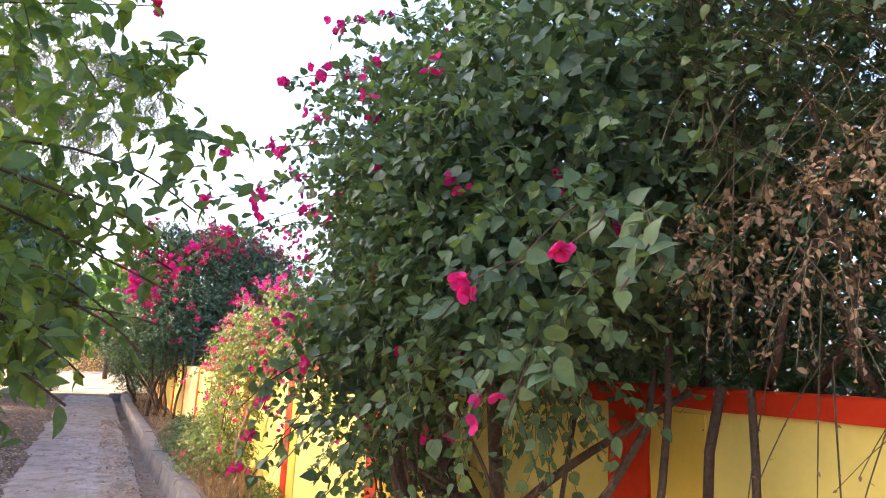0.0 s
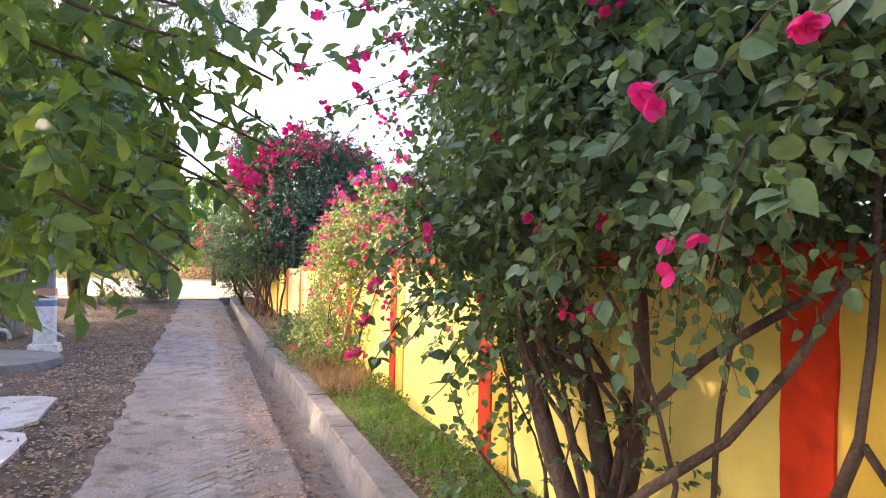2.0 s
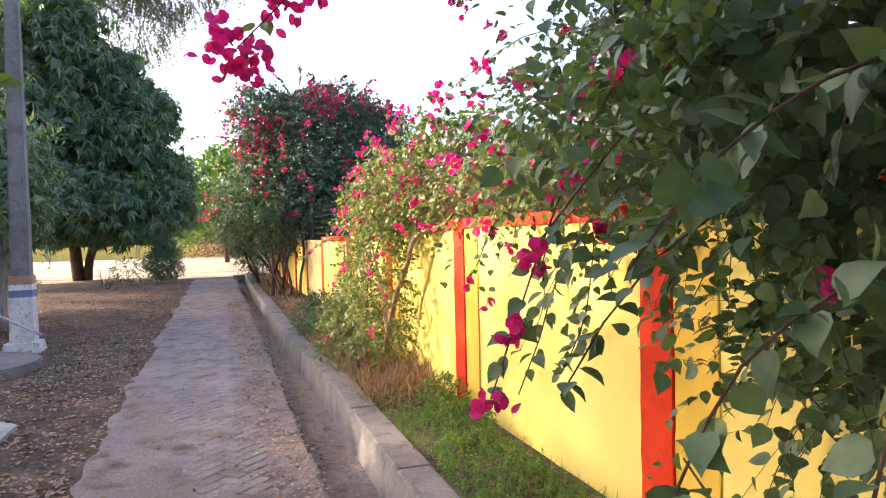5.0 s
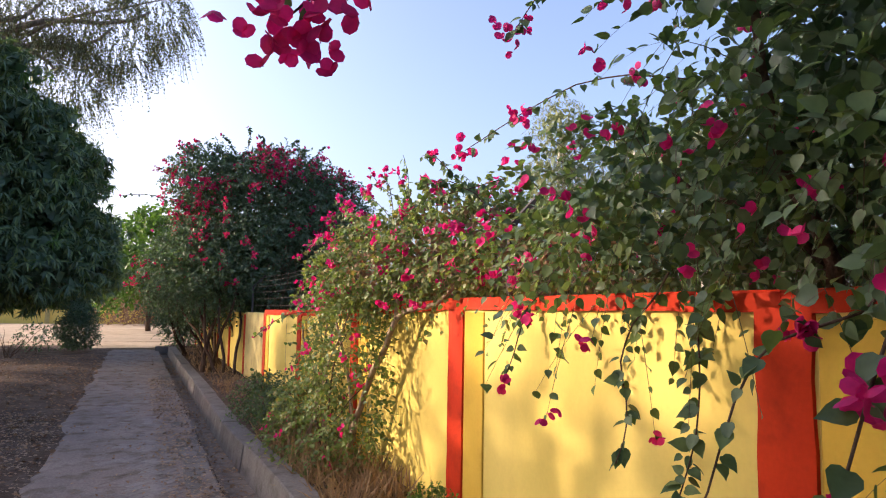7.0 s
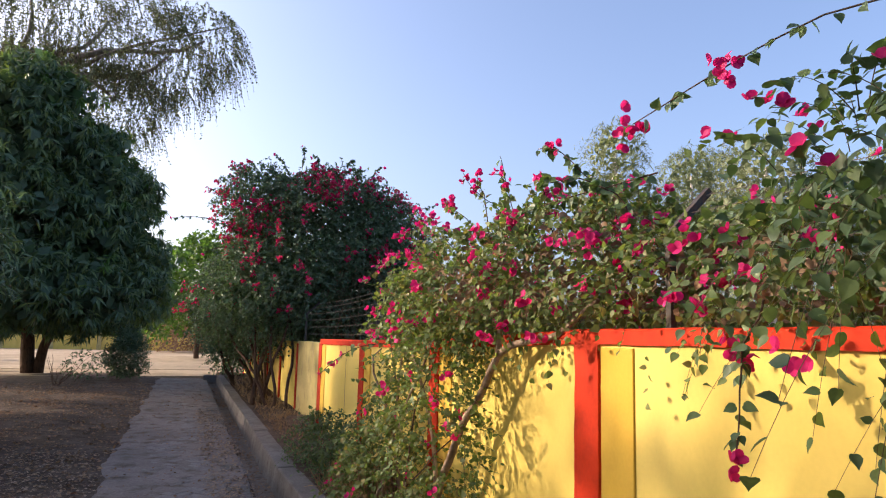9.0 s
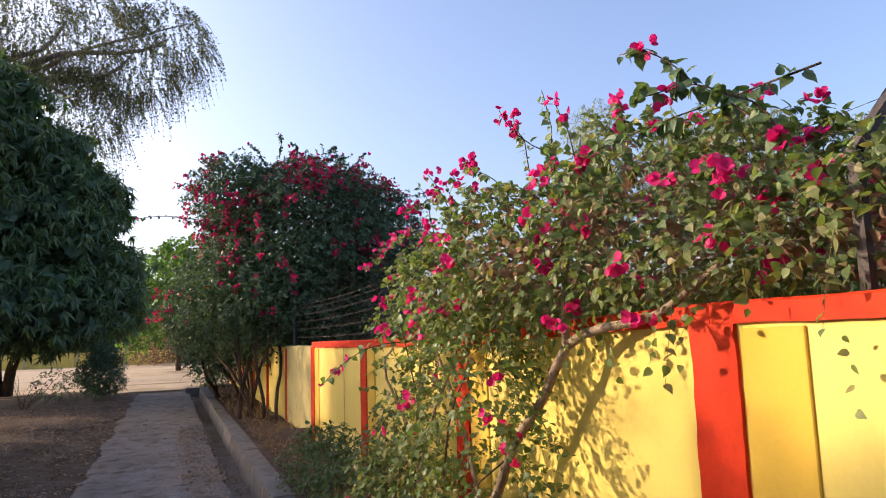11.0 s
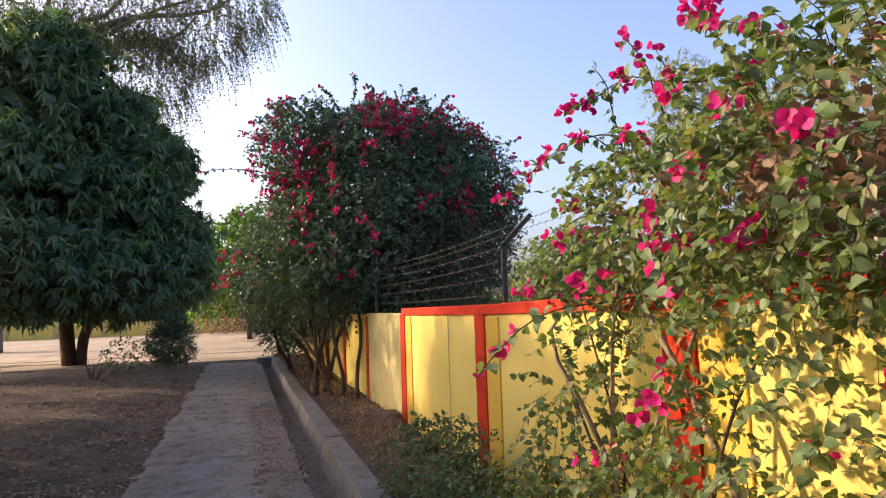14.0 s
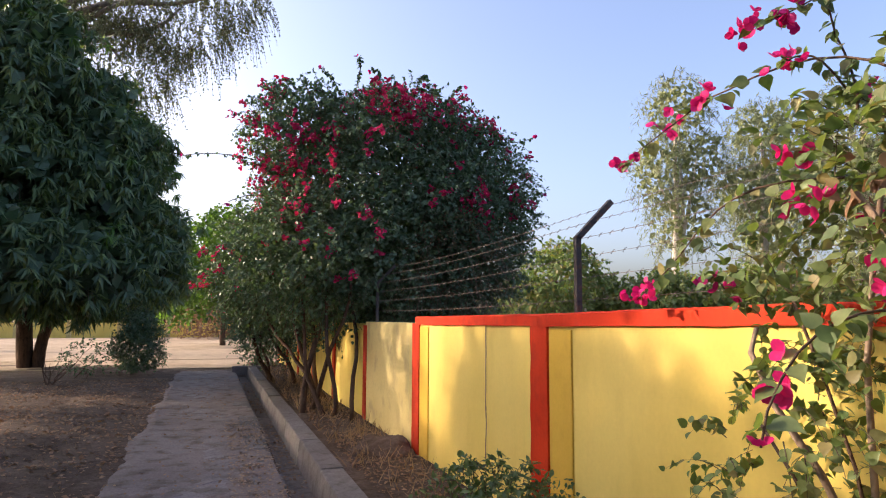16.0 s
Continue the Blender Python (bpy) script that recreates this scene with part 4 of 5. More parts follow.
plant("weed_shrub", "thin low shrub on the bare earth", "shrub", (-2.9, 27.6, 0), [(-2.8, 27.6, 0.55, 0.45, 0.4, 0.32)], 90, 0.3, 7, 0.07, M_LEAF_FAR, shape=DIAMOND, limbs=stems((-2.9, 27.6, 0), [(-2.6, 27.6, 0.7), (-3.2, 27.6, 0.6)], 0.012, 0.004))
plant("weed_shrub", "thin low shrub on the bare earth", "shrub", (-5.2, 23.6, 0), [(-5.2, 23.6, 0.3, 0.5, 0.4, 0.28)], 110, 0.25, 7, 0.07, M_LEAF_FAR, shape=DIAMOND)
bare = empty_at("bare_shrub", (-3.3, 26.2, 0), "leafless dry shrub on bare earth", "shrub")
for k in range(9):
    keep_world(part("twig", tubes_mesh("twig", [wander((-3.3 + rng.normal(0, 0.05), 26.2, 0), (-3.3 + rng.normal(0, 0.5), 26.2 + rng.normal(0, 0.4), rng.uniform(0.4, 0.95)), 7, 0.04, 0.012, 0.003)], 5), M_BARK, bare))
plant("end_shrub", "dark shrub where the drain meets the track", "shrub", (1.7, 30, 0), [(1.6, 29.7, 1.0, 0.9, 0.9, 1.0), (0.9, 29.0, 1.6, 0.7, 0.8, 0.7)], 500, 0.3, 7, 0.08, M_LEAF_FAR, shape=DIAMOND, fill=1800)

# ---- single strands that hang and arch ----
LEAF_MESH = leaves_mesh("leaf", np.zeros((1, 3)), np.array([[1.0, 0, 0]]), np.array([[0, 0, 1.0]]), [1.0], HEART)
LEAF_MESH.materials.append(M_LEAF)


def strand(top, a, b, n, leaf, sag=0.15, clusters=(), r=0.005, single=False, mat=None, fsize=0.034, shape=HEART, bract=None):
    """One leafy strand under a plant; clusters: (fraction, number of flowers, radius)."""
    pts, rad = wander(a, b, 12, 0.025, r, r * 0.5, sag)
    keep_world(part("vine", tubes_mesh("vine", [(pts, rad)], 5), M_BARK, top, smooth=True))
    A = np.array(pts)
    f = np.sort(rng.uniform(0.05, 1, n)) * 11
    i = np.minimum(f.astype(int), 10)
    P = A[i] + (A[i + 1] - A[i]) * (f - i)[:, None]
    T = unit(rng.normal(0, 0.7, (n, 3)) + [-0.2, 0, -0.55])
    Nn = unit(rng.normal(0, 0.4, (n, 3)) + [-0.5, -0.2, 0.7])
    L = leaf * rng.uniform(0.6, 1.2, n)
    P = P + T * 0.012
    free = ~((np.abs(P[:, 0] - 0.22) < 0.20) & (P[:, 1] > 0.5) & (P[:, 1] < 9.5) & (P[:, 2] < 1.68) & (P[:, 2] > 0.8))
    P, T, Nn, L = P[free], T[free], Nn[free], L[free]
    if single:
        for p, t, nn, l in zip(P, T, Nn, L):
            t, bb = Vector(t), None
            bb = Vector(nn).cross(t).normalized()
            zz = t.cross(bb)
            m = Matrix((t, bb, zz)).transposed().to_4x4()
            ob = part("leaf", LEAF_MESH, None, top)
            ob.matrix_parent_inverse = Matrix.Translation(top.location).inverted()
            ob.matrix_basis = Matrix.Translation(p) @ m @ Matrix.Diagonal((l, l, l, 1))
    else:
        keep_world(tagged(part("foliage", leaves_mesh("foliage", P, T, Nn, L, shape), mat or M_LEAF, top, smooth=True), kind="stuff"))
    for fr, m, rr in clusters:
        m = m + m // 2
        c = A[min(11, int(round(fr * 11)))]
        C = c + rng.normal(0, rr * 0.42, (m, 3))
        p, t, nn, l = flower_leaves(C, unit(rng.normal(0, 1, (m, 3)) + [-0.4, -0.5, 0]), fsize)
        keep_world(tagged(part("blossom", leaves_mesh("blossom", p, t, nn, l, BRACT), bract or M_BRACT, top, "papery magenta flower cluster" if not bract else "red hibiscus flower"), kind="stuff"))


vine = empty_at("bougainvillea_vine", (1.9, 4.2, 1.7), "long flowering bougainvillea vines arching over the path", "vine")
strand(vine, (2.0, 4.2, 2.7), (0.20, 4.80, 2.16), 60, 0.06, 0.25, [(1, 26, 0.13), (0.9, 14, 0.10), (0.78, 6, 0.08)])
strand(vine, (1.7, 4.0, 2.3), (0.82, 4.25, 1.12), 45, 0.06, 0.35, [(1, 5, 0.06), (0.92, 6, 0.05), (0.84, 5, 0.05), (0.70, 5, 0.05), (0.55, 4, 0.05)])
strand(vine, (2.05, 5.5, 1.78), (1.62, 5.35, 0.90), 60, 0.065, 0.1)
strand(vine, (2.05, 5.8, 1.78), (1.60, 5.60, 1.05), 34, 0.06, 0.1)
strand(vine, (2.05, 6.7, 1.80), (1.55, 6.35, 1.28), 34, 0.055, 0.1, [(0.5, 5, 0.06), (1, 3, 0.05)])
strand(vine, (1.6, 4.6, 1.7), (1.2, 4.9, 0.95), 30, 0.06, 0.1, [(0.4, 4, 0.05)])
strand(vine, (2.0, 5.2, 3.2), (1.5, 6.2, 2.9), 45, 0.06, 0.2, [(1, 8, 0.09), (0.7, 6, 0.07)])
strand(vine, (2.2, 5.6, 2.6), (1.6, 6.9, 2.5), 45, 0.055, 0.2, [(1, 8, 0.09), (0.7, 6, 0.07), (0.4, 5, 0.06)])
for zz, xx, yy in ((3.3, 0.75, 3.6), (2.95, 0.55, 4.0), (2.65, 0.45, 4.0), (2.5, 0.65, 4.3), (3.6, 0.95, 3.4), (2.9, 0.85, 4.6)):
    strand(vine, (1.7, 3.5, zz + 0.1), (xx, yy, zz), 42, 0.055, 0.12, [(1, 3, 0.05), (0.8, 3, 0.06), (0.6, 2, 0.04)])
front = empty_at("bougainvillea_branch", (1.6, 1.9, 1.8), "broad-leaved bougainvillea branches hanging before the wall", "vine")
for a, c in (((1.6, 1.7, 2.15), (0.98, 1.35, 1.72)), ((1.5, 1.5, 2.1), (1.02, 1.15, 1.95)), ((1.5, 1.9, 2.0), (0.98, 1.55, 1.60)), ((1.6, 1.6, 2.3), (0.95, 1.5, 2.02)), ((1.7, 2.3, 1.9), (1.12, 1.75, 1.62)), ((1.6, 2.0, 2.2), (0.92, 1.85, 1.9))):
    strand(front, a, c, 38, 0.072, 0.14, single=True)
strand(front, (1.5, 2.0, 2.1), (0.88, 1.62, 1.98), 6, 0.06, 0.1, [(1, 5, 0.03)])
strand(front, (1.5, 1.8, 2.2), (0.98, 1.32, 2.06), 6, 0.06, 0.1, [(1, 3, 0.02)])
for a, c, n in (((1.5, 3.3, 1.8), (0.62, 3.30, 1.52), 34), ((1.5, 3.4, 1.6), (0.72, 3.35, 1.20), 38), ((1.5, 3.3, 1.7), (0.78, 3.10, 1.28), 38), ((1.5, 3.1, 1.6), (0.92, 3.00, 1.22), 38),
                ((1.5, 3.3, 1.4), (0.95, 3.35, 0.98), 34), ((1.5, 3.7, 2.0), (0.80, 3.9, 1.55), 38), ((1.5, 3.8, 1.6), (0.95, 4.1, 1.15), 34)):
    strand(front, a, c, n, 0.068, 0.12, single=n == 34)
plant("trunk_shoots", "small leafy shoots round the bougainvillea trunks", "bush", (1.6, 3.2, 0.1), [(1.5, 3.4, 0.8, 0.3, 0.5, 0.55), (1.6, 2.8, 0.6, 0.2, 0.3, 0.45)], 75, 0.26, 8, 0.05, M_LEAF, limbs=stems((1.62, 3.1, 0.08), [(1.4, 3.5, 1.2), (1.5, 2.9, 1.0), (1.35, 3.3, 0.9)], 0.009, 0.004, 0.06))
plant("dry_branch_tangle", "dark tangle of bare brown bougainvillea twigs above the wall", "bush", (2.2, 0.9, 1.75), [(2.25, 1.15, 2.35, 0.45, 0.9, 0.6), (2.3, 0.3, 2.7, 0.5, 1.1, 0.9), (2.2, 1.5, 3.0, 0.4, 0.6, 0.5)], 1700, 0.5, 6, 0.016, M_LEAF_DEAD, shape=OVATE, droop=0.4, fill=14000, fillmat=M_LEAF_FAR, twig=0.0045, spread=0.9,
      limbs=[wander((2.2, y0, 1.75), (1.9 + 0.3 * (k % 3), y0 + 0.6 - 0.4 * (k % 4), 2.5 + 0.2 * (k % 5)), 9, 0.07, 0.018, 0.006) for k, y0 in enumerate((0.0, 0.3, 0.6, 0.9, 1.1, 1.3, 1.5, 1.7))])
plant("dead_spray", "dry brown withered bougainvillea leaves in the hedge", "bush", (1.7, 1.1, 1.8), [(1.5, 1.05, 2.12, 0.16, 0.28, 0.14), (1.6, 0.85, 2.25, 0.14, 0.2, 0.12)], 110, 0.15, 9, 0.024, M_LEAF_DEAD, shape=OVATE, droop=1.0)
sprig = empty_at("hibiscus_branch", (-1.0, 3.0, 2.2), "leafy hibiscus sprigs reaching over the path in sunlight", "branch")
for a, c, n in (((-1.0, 3.0, 2.2), (0.12, 2.40, 1.76), 46), ((-1.0, 2.9, 2.4), (0.20, 2.60, 1.98), 46), ((-0.9, 3.1, 2.6), (0.30, 2.95, 2.35), 46), ((-0.9, 2.6, 1.95), (-0.06, 2.20, 1.60), 36),
                ((-0.9, 3.0, 2.0), (-0.03, 2.75, 1.66), 40), ((-0.8, 2.8, 2.1), (0.05, 2.55, 1.86), 40), ((-0.8, 2.6, 2.4), (0.16, 2.30, 2.12), 44), ((-0.7, 3.0, 2.5), (0.22, 2.80, 2.08), 40)):
    strand(sprig, a, c, n, 0.085, 0.08, mat=M_LEAF_HIB, shape=OVATE, r=0.008)
for c, n in (((0.20, 2.92, 1.87), 18), ((-0.10, 2.96, 1.80), 16), ((-0.26, 3.0, 1.70), 16)):
    strand(sprig, (-0.75, 3.1, 1.92), c, n, 0.12, 0.0, mat=M_LEAF_HIB, shape=OVATE, r=0.008)
strand(sprig, (-0.9, 3.0, 2.8), (0.05, 2.6, 3.05), 34, 0.085, 0.06, [(1, 2, 0.02)], mat=M_LEAF_HIB, shape=OVATE, bract=M_BRACT_RED)
side = empty_at("shrub_spray", (1.9, 11.0, 0.2), "thin flowering sprays reaching out from the wall shrub", "vine")
strand(side, (1.9, 10.4, 1.6), (0.98, 10.15, 1.30), 26, 0.06, 0.1, [(1, 1, 0.03), (0.85, 2, 0.06), (0.7, 1, 0.04)], mat=M_LEAF_DRY_LIT)
strand(side, (2.0, 10.6, 2.3), (1.7, 11.6, 2.2), 40, 0.06, 0.12, [(1, 4, 0.05), (0.8, 5, 0.08), (0.6, 5, 0.08)], mat=M_LEAF_DRY_LIT)
strand(side, (2.0, 10.8, 2.0), (1.95, 11.9, 1.62), 34, 0.06, 0.12, [(1, 6, 0.07), (0.9, 4, 0.06)], mat=M_LEAF_DRY_LIT)
strand(side, (2.1, 10.2, 2.5), (1.9, 11.1, 2.62), 34, 0.06, 0.12, [(1, 7, 0.08), (0.8, 6, 0.08), (0.5, 5, 0.08)], mat=M_LEAF_DRY_LIT)
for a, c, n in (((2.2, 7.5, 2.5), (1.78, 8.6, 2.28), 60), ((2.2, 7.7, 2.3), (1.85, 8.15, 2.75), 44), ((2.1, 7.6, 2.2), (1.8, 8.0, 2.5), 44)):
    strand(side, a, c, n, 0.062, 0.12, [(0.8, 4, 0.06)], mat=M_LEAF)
strand(side, (1.95, 10.7, 2.2), (1.92, 10.85, 2.78), 40, 0.045, 0.0, mat=M_LEAF_DRY_LIT)
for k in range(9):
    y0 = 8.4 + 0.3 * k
    strand(side, (2.1, y0, 2.3), (1.95 - 0.1 * (k % 3), y0 + rng.uniform(-0.2, 0.3), 2.62 + 0.12 * (k % 4) - 0.03 * k), 30, 0.046, 0.04, [(1, 3, 0.06), (0.85, 2, 0.06)], mat=M_LEAF_DRY_LIT)
strand(side, (2.2, 9.3, 2.3), (2.1, 9.2, 3.0), 44, 0.06, 0.0, mat=M_LEAF_DRY_LIT)
strand(side, (2.3, 9.8, 2.4), (2.1, 10.3, 2.85), 34, 0.06, 0.0, [(1, 6, 0.08), (0.8, 6, 0.08)], mat=M_LEAF_DRY_LIT)
whisk = empty_at("dome_spray", (2.6, 20.2, 3.5), "long thin sprays sticking out of the domed bougainvillea", "vine")
whisks = [((1.4, 20, 3.9), (-0.53, 20.2, 4.03)), ((4.2, 20, 4.5), (5.59, 20.2, 4.89)), ((3.6, 20, 5.0), (4.18, 20.2, 5.7)), ((1.3, 20, 3.4), (0.2, 19.9, 3.3)), ((4.6, 19.8, 3.6), (5.5, 19.6, 3.7))]
for k in range(18):
    u, e = math.pi * (0.02 + 0.96 * k / 17), rng.uniform(0.75, 1.0)
    a = Vector((2.7 + 2.1 * math.cos(u) * e, 20.0 - 0.8 * (1 - e), 3.6 + 2.0 * math.sin(u) * e))
    whisks.append((a, a + Vector((0.8 * math.cos(u) + rng.normal(0, 0.2), rng.normal(0, 0.2), 0.35 + 0.4 * math.sin(u))) * rng.uniform(0.2, 0.65)))
for a, c in whisks:
    strand(whisk, a, c, 40, 0.07, 0.08, [(1, 1, 0.05)], 0.012, mat=M_LEAF_FAR, fsize=0.06)

# ---- beside the path: hand pump, pole, slabs ----
b = bmesh.new()
bmesh.ops.create_cone(b, cap_ends=True, segments=40, radius1=0.98, radius2=0.96, depth=0.14, matrix=pose(-2.95, 11.95, 0.06))
bmesh.ops.bevel(b, geom=[e for e in b.edges if all(v.co.z > 0.1 for v in e.verts)], offset=0.02, segments=2, affect="EDGES")
tagged(part("pump_platform", b, M_CONC), "round grey concrete platform under the hand pump", "platform")
pump = empty_at("hand_pump", (-3.0, 11.9, 0.13), "grey cast-iron hand pump on a concrete platform", "hand pump")
b = bmesh.new()
bmesh.ops.create_cone(b, cap_ends=True, segments=16, radius1=0.075, radius2=0.075, depth=0.55, matrix=pose(0, 0, 0.275))
bmesh.ops.create_cone(b, cap_ends=True, segments=16, radius1=0.12, radius2=0.12, depth=0.03, matrix=pose(0, 0, 0.52))
part("pump_stand", b, M_PUMP, pump)
b = bmesh.new()
box(b, -0.09, 0.09, -0.06, 0.06, 0.55, 0.66, 0.01)
part("water_tank", b, M_PUMP, pump)
part("spout", tubes_mesh("spout", [([(0.07, 0, 0.42), (0.24, 0, 0.42), (0.31, 0, 0.38), (0.32, 0, 0.28)], [0.03] * 4)], 8), M_PUMP, pump, smooth=True)
b = bmesh.new()
vs = [b.verts.new(v) for v in ((-0.14, -0.06, 0.66), (0.12, -0.06, 0.66), (0.24, -0.06, 0.95), (-0.02, -0.06, 0.95), (-0.14, 0.06, 0.66), (0.12, 0.06, 0.66), (0.24, 0.06, 0.95), (-0.02, 0.06, 0.95))]
for f in ((0, 1, 2, 3), (7, 6, 5, 4), (0, 4, 5, 1), (1, 5, 6, 2), (2, 6, 7, 3), (3, 7, 4, 0)):
    b.faces.new([vs[i] for i in f])
part("pump_head", b, M_PUMP, pump)
part("pump_handle", tubes_mesh("pump_handle", [([(0.1, 0, 0.84), (0.5, 0.1, 0.6), (1.0, 0.2, 0.28)], [0.018] * 3)], 6), M_PUMP, pump)
pole = empty_at("utility_pole", (-2.53, 13.5, 0), "grey concrete pole with painted bands on a white base", "pole")
for nm, w0, w1, z0, z1, mt in (("plinth", 0.24, 0.21, 0, 0.16, M_LIME), ("white_base", 0.155, 0.145, 0.16, 0.80, M_LIME), ("blue_band", 0.147, 0.145, 0.80, 0.90, M_BLUE), ("white_band", 0.146, 0.144, 0.90, 0.98, M_LIME), ("ochre_band", 0.146, 0.144, 0.98, 1.10, M_OCHRE), ("shaft", 0.12, 0.08, 1.10, 5.4, M_CONC)):
    b = bmesh.new()
    bmesh.ops.create_cone(b, cap_ends=True, segments=4, radius1=w0 * 1.414, radius2=w1 * 1.414, depth=z1 - z0, matrix=pose(0, 0, (z0 + z1) / 2, 0, 0, 45))
    bmesh.ops.bevel(b, geom=[e for e in b.edges if abs(e.verts[0].co.z - e.verts[1].co.z) > 0.05], offset=0.02, segments=2, affect="EDGES")
    part(nm, b, mt, pole)
slab = empty_at("concrete_slab", (-2.5, 7.6, 0), "cracked pale concrete apron beside the path", "pavement", kind="structure")
for k, (xa, xb, ya, yb) in enumerate(((-3.9, -1.5, 3.4, 5.6), (-3.9, -1.42, 5.62, 7.5), (-3.9, -1.50, 7.52, 9.2), (-3.9, -2.3, 9.22, 10.2))):
    pts = []
    for i in range(36):
        a = 2 * math.pi * i / 36
        px, py = math.copysign(abs(math.cos(a)) ** 0.28, math.cos(a)), math.copysign(abs(math.sin(a)) ** 0.28, math.sin(a))
        pts.append(((xa + xb) / 2 + px * (xb - xa) / 2 + rng.normal(0, 0.02), (ya + yb) / 2 + py * (yb - ya) / 2 + rng.normal(0, 0.012)))
    V = [(x, y, -0.05) for x, y in pts] + [(x, y, 0.052) for x, y in pts]
    keep_world(part("slab", mesh_from("slab", V, [tuple(range(36, 72)), tuple(range(35, -1, -1))] + [(i, (i + 1) % 36, 36 + (i + 1) % 36, 36 + i) for i in range(36)]), M_SLAB, slab))

# ---- grass, weeds, litter ----
def grass(name, label, n, xr, yr, h, mat, zf, lean=0.5, test=None):
    P = np.stack([rng.uniform(*xr, n), rng.uniform(*yr, n), np.zeros(n)], 1)
    keep = np.array([noise.noise(Vector((p[0] * 1.3, p[1] * 1.3, 5))) > rng.uniform(-0.5, 0.35) for p in P])
    P = P[keep]
    P[:, 2] = [zf(p[0], p[1]) - 0.01 for p in P]
    T = unit(rng.normal(0, lean, P.shape) + [0, 0, 1])
    tagged(part(name, leaves_mesh(name, P, T, rng.normal(0, 1, P.shape), h * rng.uniform(0.5, 1.3, len(P)), BLADE), mat), label, "grass", kind="stuff")


grass("green_grass", "patchy green grass on the planting strip", 7500, (1.32, 2.05), (3.6, 8.4), 0.10, M_GRASS, ground_z, 0.7)
plant("strip_weeds", "low leafy green weeds on the planting strip", "weeds", (1.7, 6.5, 0.1), [(1.72, 5.0, 0.16, 0.25, 0.6, 0.06), (1.65, 6.2, 0.16, 0.28, 0.7, 0.05), (1.8, 7.3, 0.18, 0.22, 0.5, 0.08), (1.9, 7.9, 0.22, 0.15, 0.3, 0.12)], 1300, 0.08, 6, 0.03, M_GRASS, shape=OVATE, droop=0.2, up=0.6, twig=0.001, kind="stuff")
grass("dry_weeds", "dry straw-coloured weeds along the wall", 3600, (1.3, 2.05), (8.0, 12.0), 0.26, M_STRAW, ground_z, 0.6)
grass("dry_grass", "thin dry grass on the bare earth", 9000, (-9, -0.85), (5, 27), 0.07, M_STRAW, ground_z, 1.0)
grass("strip_grass", "dry grass along the wall foot", 2400, (1.3, 2.05), (12, 28), 0.16, M_STRAW, ground_z, 0.6)


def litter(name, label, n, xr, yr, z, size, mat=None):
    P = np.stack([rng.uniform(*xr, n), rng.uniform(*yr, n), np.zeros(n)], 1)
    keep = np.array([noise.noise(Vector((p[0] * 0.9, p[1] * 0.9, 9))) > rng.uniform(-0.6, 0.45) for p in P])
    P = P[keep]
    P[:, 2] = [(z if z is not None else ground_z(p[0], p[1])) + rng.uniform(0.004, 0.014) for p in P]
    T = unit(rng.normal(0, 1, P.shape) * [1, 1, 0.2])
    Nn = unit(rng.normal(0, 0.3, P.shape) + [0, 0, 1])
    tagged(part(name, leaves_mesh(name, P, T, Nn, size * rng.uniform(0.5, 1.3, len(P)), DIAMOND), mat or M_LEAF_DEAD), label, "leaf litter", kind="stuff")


litter("leaf_litter", "fallen dry leaves on bare earth", 24000, (-6, -0.7), (4, 27), None, 0.06)
litter("path_litter", "fallen dry leaves along the path", 3200, (-0.85, 0.75), (2, 27), 0.016, 0.035)
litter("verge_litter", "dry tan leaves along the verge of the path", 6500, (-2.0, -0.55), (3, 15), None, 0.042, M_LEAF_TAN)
litter("edge_litter", "dead leaves along the path's broken edge", 6000, (0.25, 0.74), (2.5, 20), 0.010, 0.04, M_LEAF_TAN)
litter("drain_litter", "dead leaves and petals in the drain", 2600, (0.78, 1.01), (2, 27), -0.12, 0.045)
litter("strip_litter", "dead leaves on the planting strip", 6000, (1.36, 2.05), (1, 20), None, 0.045)
mound = bmesh.new()
bmesh.ops.create_icosphere(mound, subdivisions=4, radius=1, matrix=Matrix.LocRotScale((1.9, 16.4, 0.08), None, (0.36, 0.55, 0.16)))
for v in mound.verts:
    v.co += 0.05 * noise.noise_vector(v.co * 5) + 0.02 * noise.noise_vector(v.co * 17)
    v.co.x = min(v.co.x, 2.07)
tagged(part("earth_mound", mound, M_SOIL, smooth=True), "small heap of brown soil against the wall", "soil heap")

# ---- path: edge slabs and herringbone pavers ----
path = empty_at("path", (0, 12, 0), "dusty herringbone paver path with broken edge slabs", "path", kind="structure")
y = -3.0
while y < 29.0:
    ln = rng.uniform(0.45, 0.75)
    if rng.uniform() > 0.12:
        b = bmesh.new()
        box(b, 0.44 + rng.uniform(-0.02, 0.03), 0.735 - max(0, rng.normal(0, 0.02)), y, y + ln - 0.012, -0.12, 0.004 + rng.uniform(-0.012, 0.01), 0.01)
        bmesh.ops.rotate(b, verts=b.verts, cent=(0.6, y + ln / 2, 0), matrix=Euler((0, rng.normal(0, 0.012), rng.normal(0, 0.015))).to_matrix())
        keep_world(part("edge_slab", b, M_CONC, path))
    y += ln
BW, BL, GAP = 0.10, 0.20, 0.006
b = bmesh.new()
box(b, -BL / 2 + GAP / 2, BL / 2 - GAP / 2, -BW / 2 + GAP / 2, BW / 2 - GAP / 2, -0.05, 0, 0.006)
PAVER = bpy.data.meshes.new("paver")
b.to_mesh(PAVER)
b.free()
PAVER.materials.append(M_PAVER)
pv = np.array([v.co[:] for v in PAVER.vertices])
pf = [tuple(p.vertices) for p in PAVER.polygons]
RV, RF, near = [], [], 0
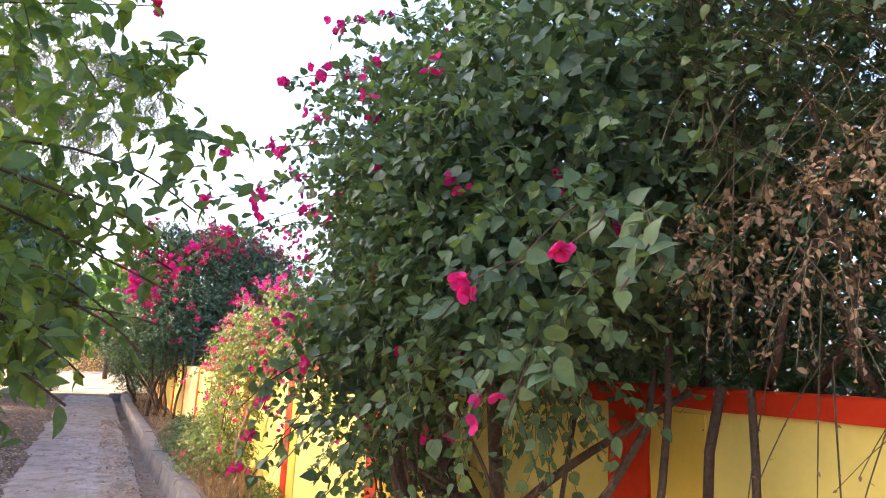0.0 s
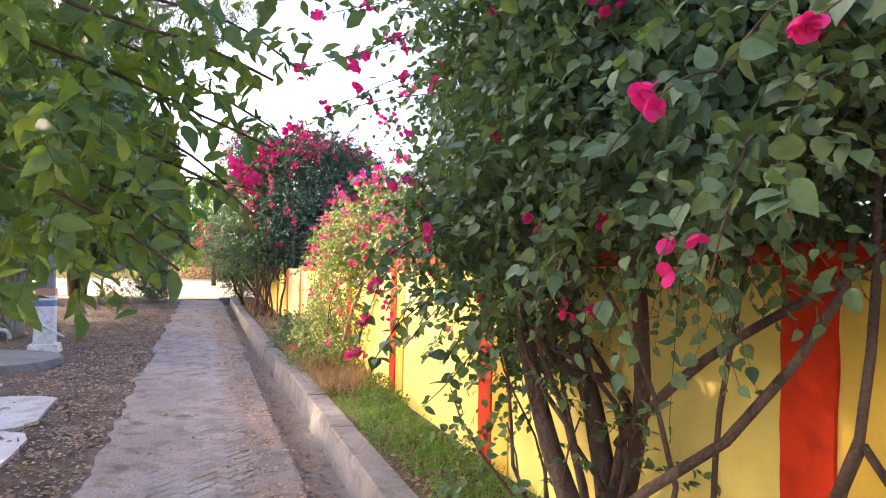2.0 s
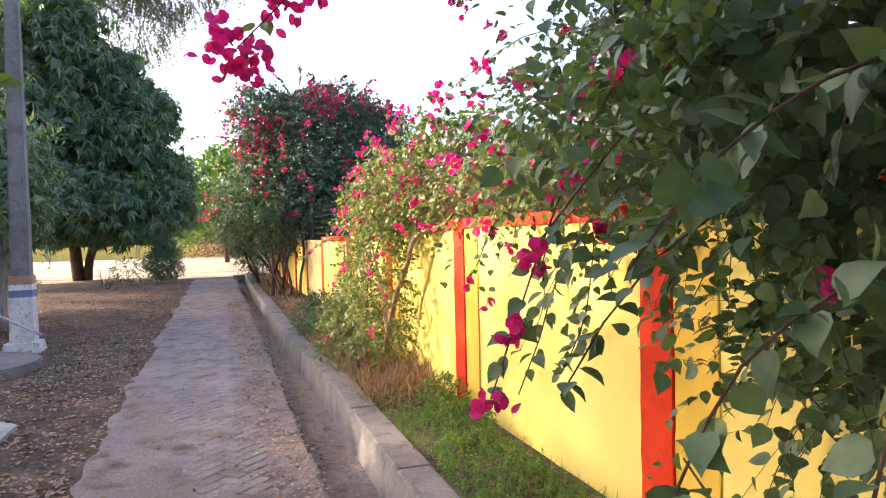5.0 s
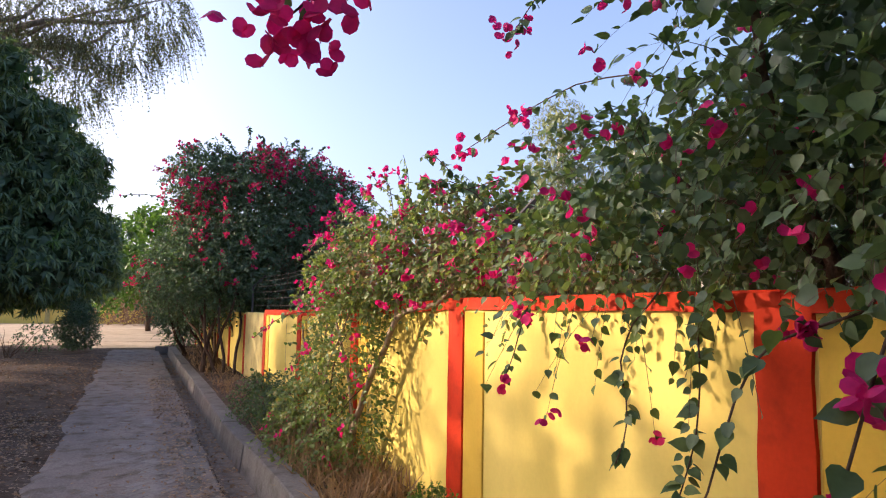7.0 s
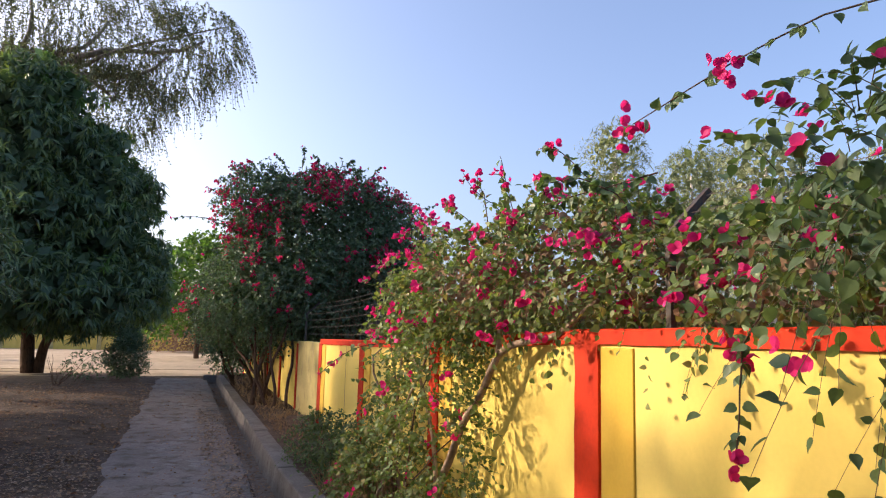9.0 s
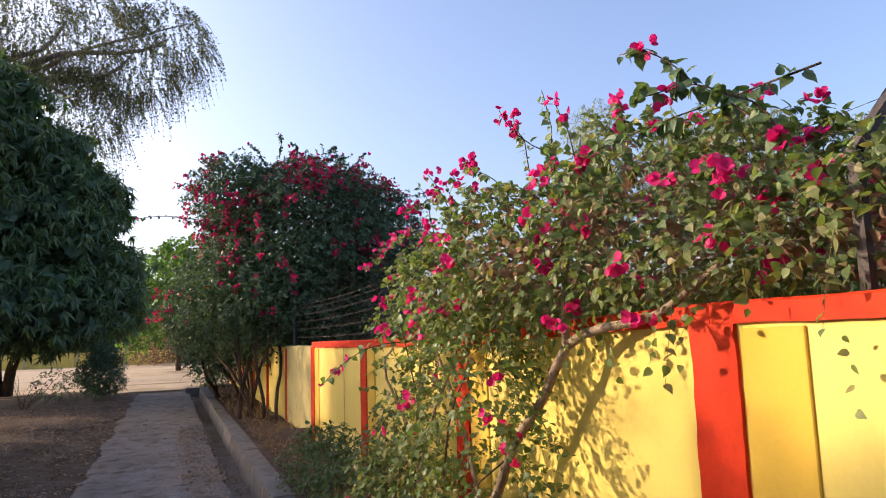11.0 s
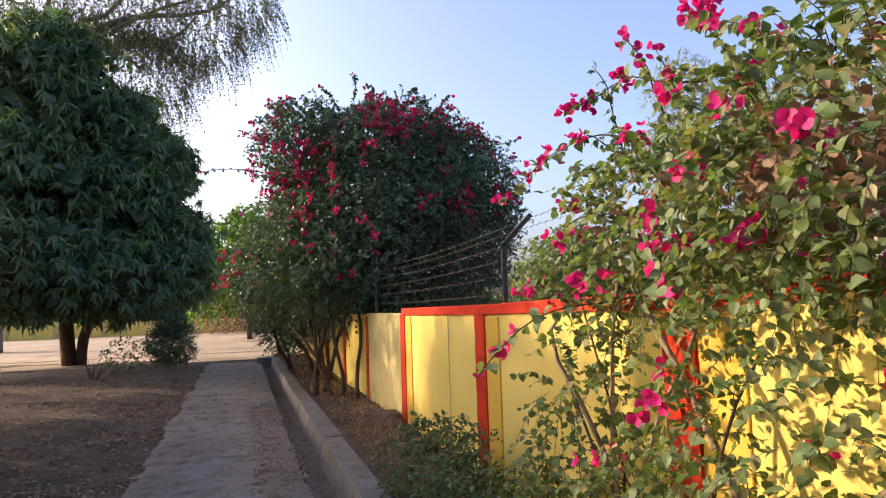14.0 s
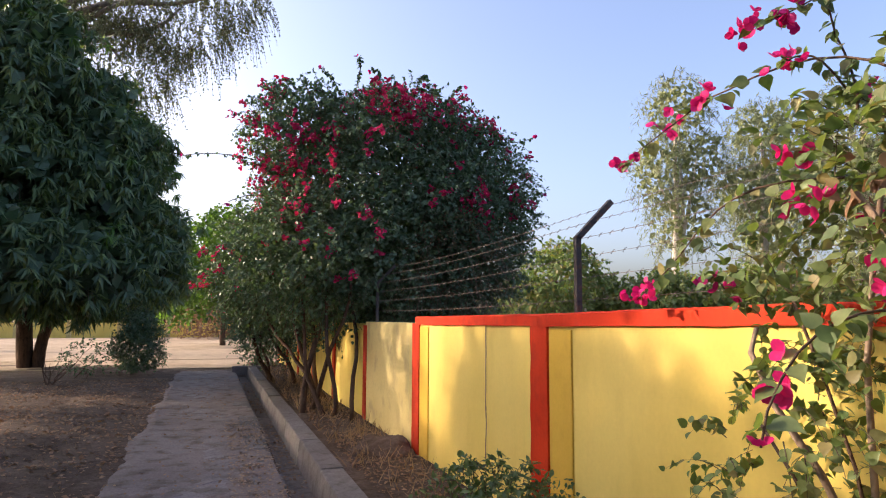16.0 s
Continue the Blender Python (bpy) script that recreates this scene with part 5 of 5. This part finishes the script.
ca = math.cos(math.radians(45))
for i in range(-230, 420):
    for j in range(-60, 240):
        # herringbone cell: a lying and a standing paver, stepped along the diagonal
        u0, v0 = (i + j * 0) * BW, 0
        if (i - j) % 4 != 0:
            continue
        for kind, (cu, cv) in ((0, (i * BW + BW, j * BW + BW / 2)), (1, (i * BW + BW / 2, j * BW + 2 * BW))):
            x, yy = ca * (cu - cv), ca * (cu + cv)
            if not (-0.80 + 0.05 * math.sin(yy * 2) < x < 0.40 and 1.0 < yy < 29.4):
                continue
            if x < -0.45 and rng.uniform() < (-0.45 - x) * 2.0 + 0.5 * noise.noise(Vector((x * 2, yy * 1.2, 4))):
                continue
            if x > 0.15 and noise.noise(Vector((x * 2.2, yy * 1.1, 14))) > 0.28:
                continue
            z = 0.004 * noise.noise(Vector((x * 3, yy * 3, 0))) + rng.uniform(-0.003, 0.002)
            rz = math.radians(45 + 90 * kind) + rng.normal(0, 0.012)
            if 4.4 < yy < 9.0 and near < 300 and x > -0.75:
                near += 1
                ob = part("paver", PAVER, None, path)
                ob.matrix_parent_inverse = Matrix.Translation(path.location).inverted()
                ob.matrix_basis = Matrix.LocRotScale((x, yy, z), Euler((0, 0, rz)), None)
            else:
                c, s = math.cos(rz), math.sin(rz)
                n0 = len(RV)
                RV.extend([(x + c * q[0] - s * q[1], yy + s * q[0] + c * q[1], z + q[2]) for q in pv])
                RF.extend([tuple(n0 + k for k in f) for f in pf])
keep_world(tagged(part("far_pavers", mesh_from("far_pavers", RV, RF), M_PAVER, path), kind="stuff"))
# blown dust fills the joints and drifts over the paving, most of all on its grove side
bx, by = np.arange(-1.10, 0.74, 0.06), np.arange(-4, 29.6, 0.09)
DV, DF = [], []
for yy in by:
    for x in bx:
        n1 = noise.noise(Vector((x * 1.6, yy * 0.8, 21))) + 0.5 * noise.noise(Vector((x * 5, yy * 3.5, 4)))
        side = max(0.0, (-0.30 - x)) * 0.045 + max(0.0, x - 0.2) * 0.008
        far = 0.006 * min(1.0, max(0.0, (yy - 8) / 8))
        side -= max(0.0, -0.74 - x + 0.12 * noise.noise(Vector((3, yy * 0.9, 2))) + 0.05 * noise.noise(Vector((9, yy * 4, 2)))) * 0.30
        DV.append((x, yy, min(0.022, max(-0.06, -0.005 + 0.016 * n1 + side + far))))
for j in range(len(by) - 1):
    for i in range(len(bx) - 1):
        k = j * len(bx) + i
        DF.append((k, k + 1, k + len(bx) + 1, k + len(bx)))
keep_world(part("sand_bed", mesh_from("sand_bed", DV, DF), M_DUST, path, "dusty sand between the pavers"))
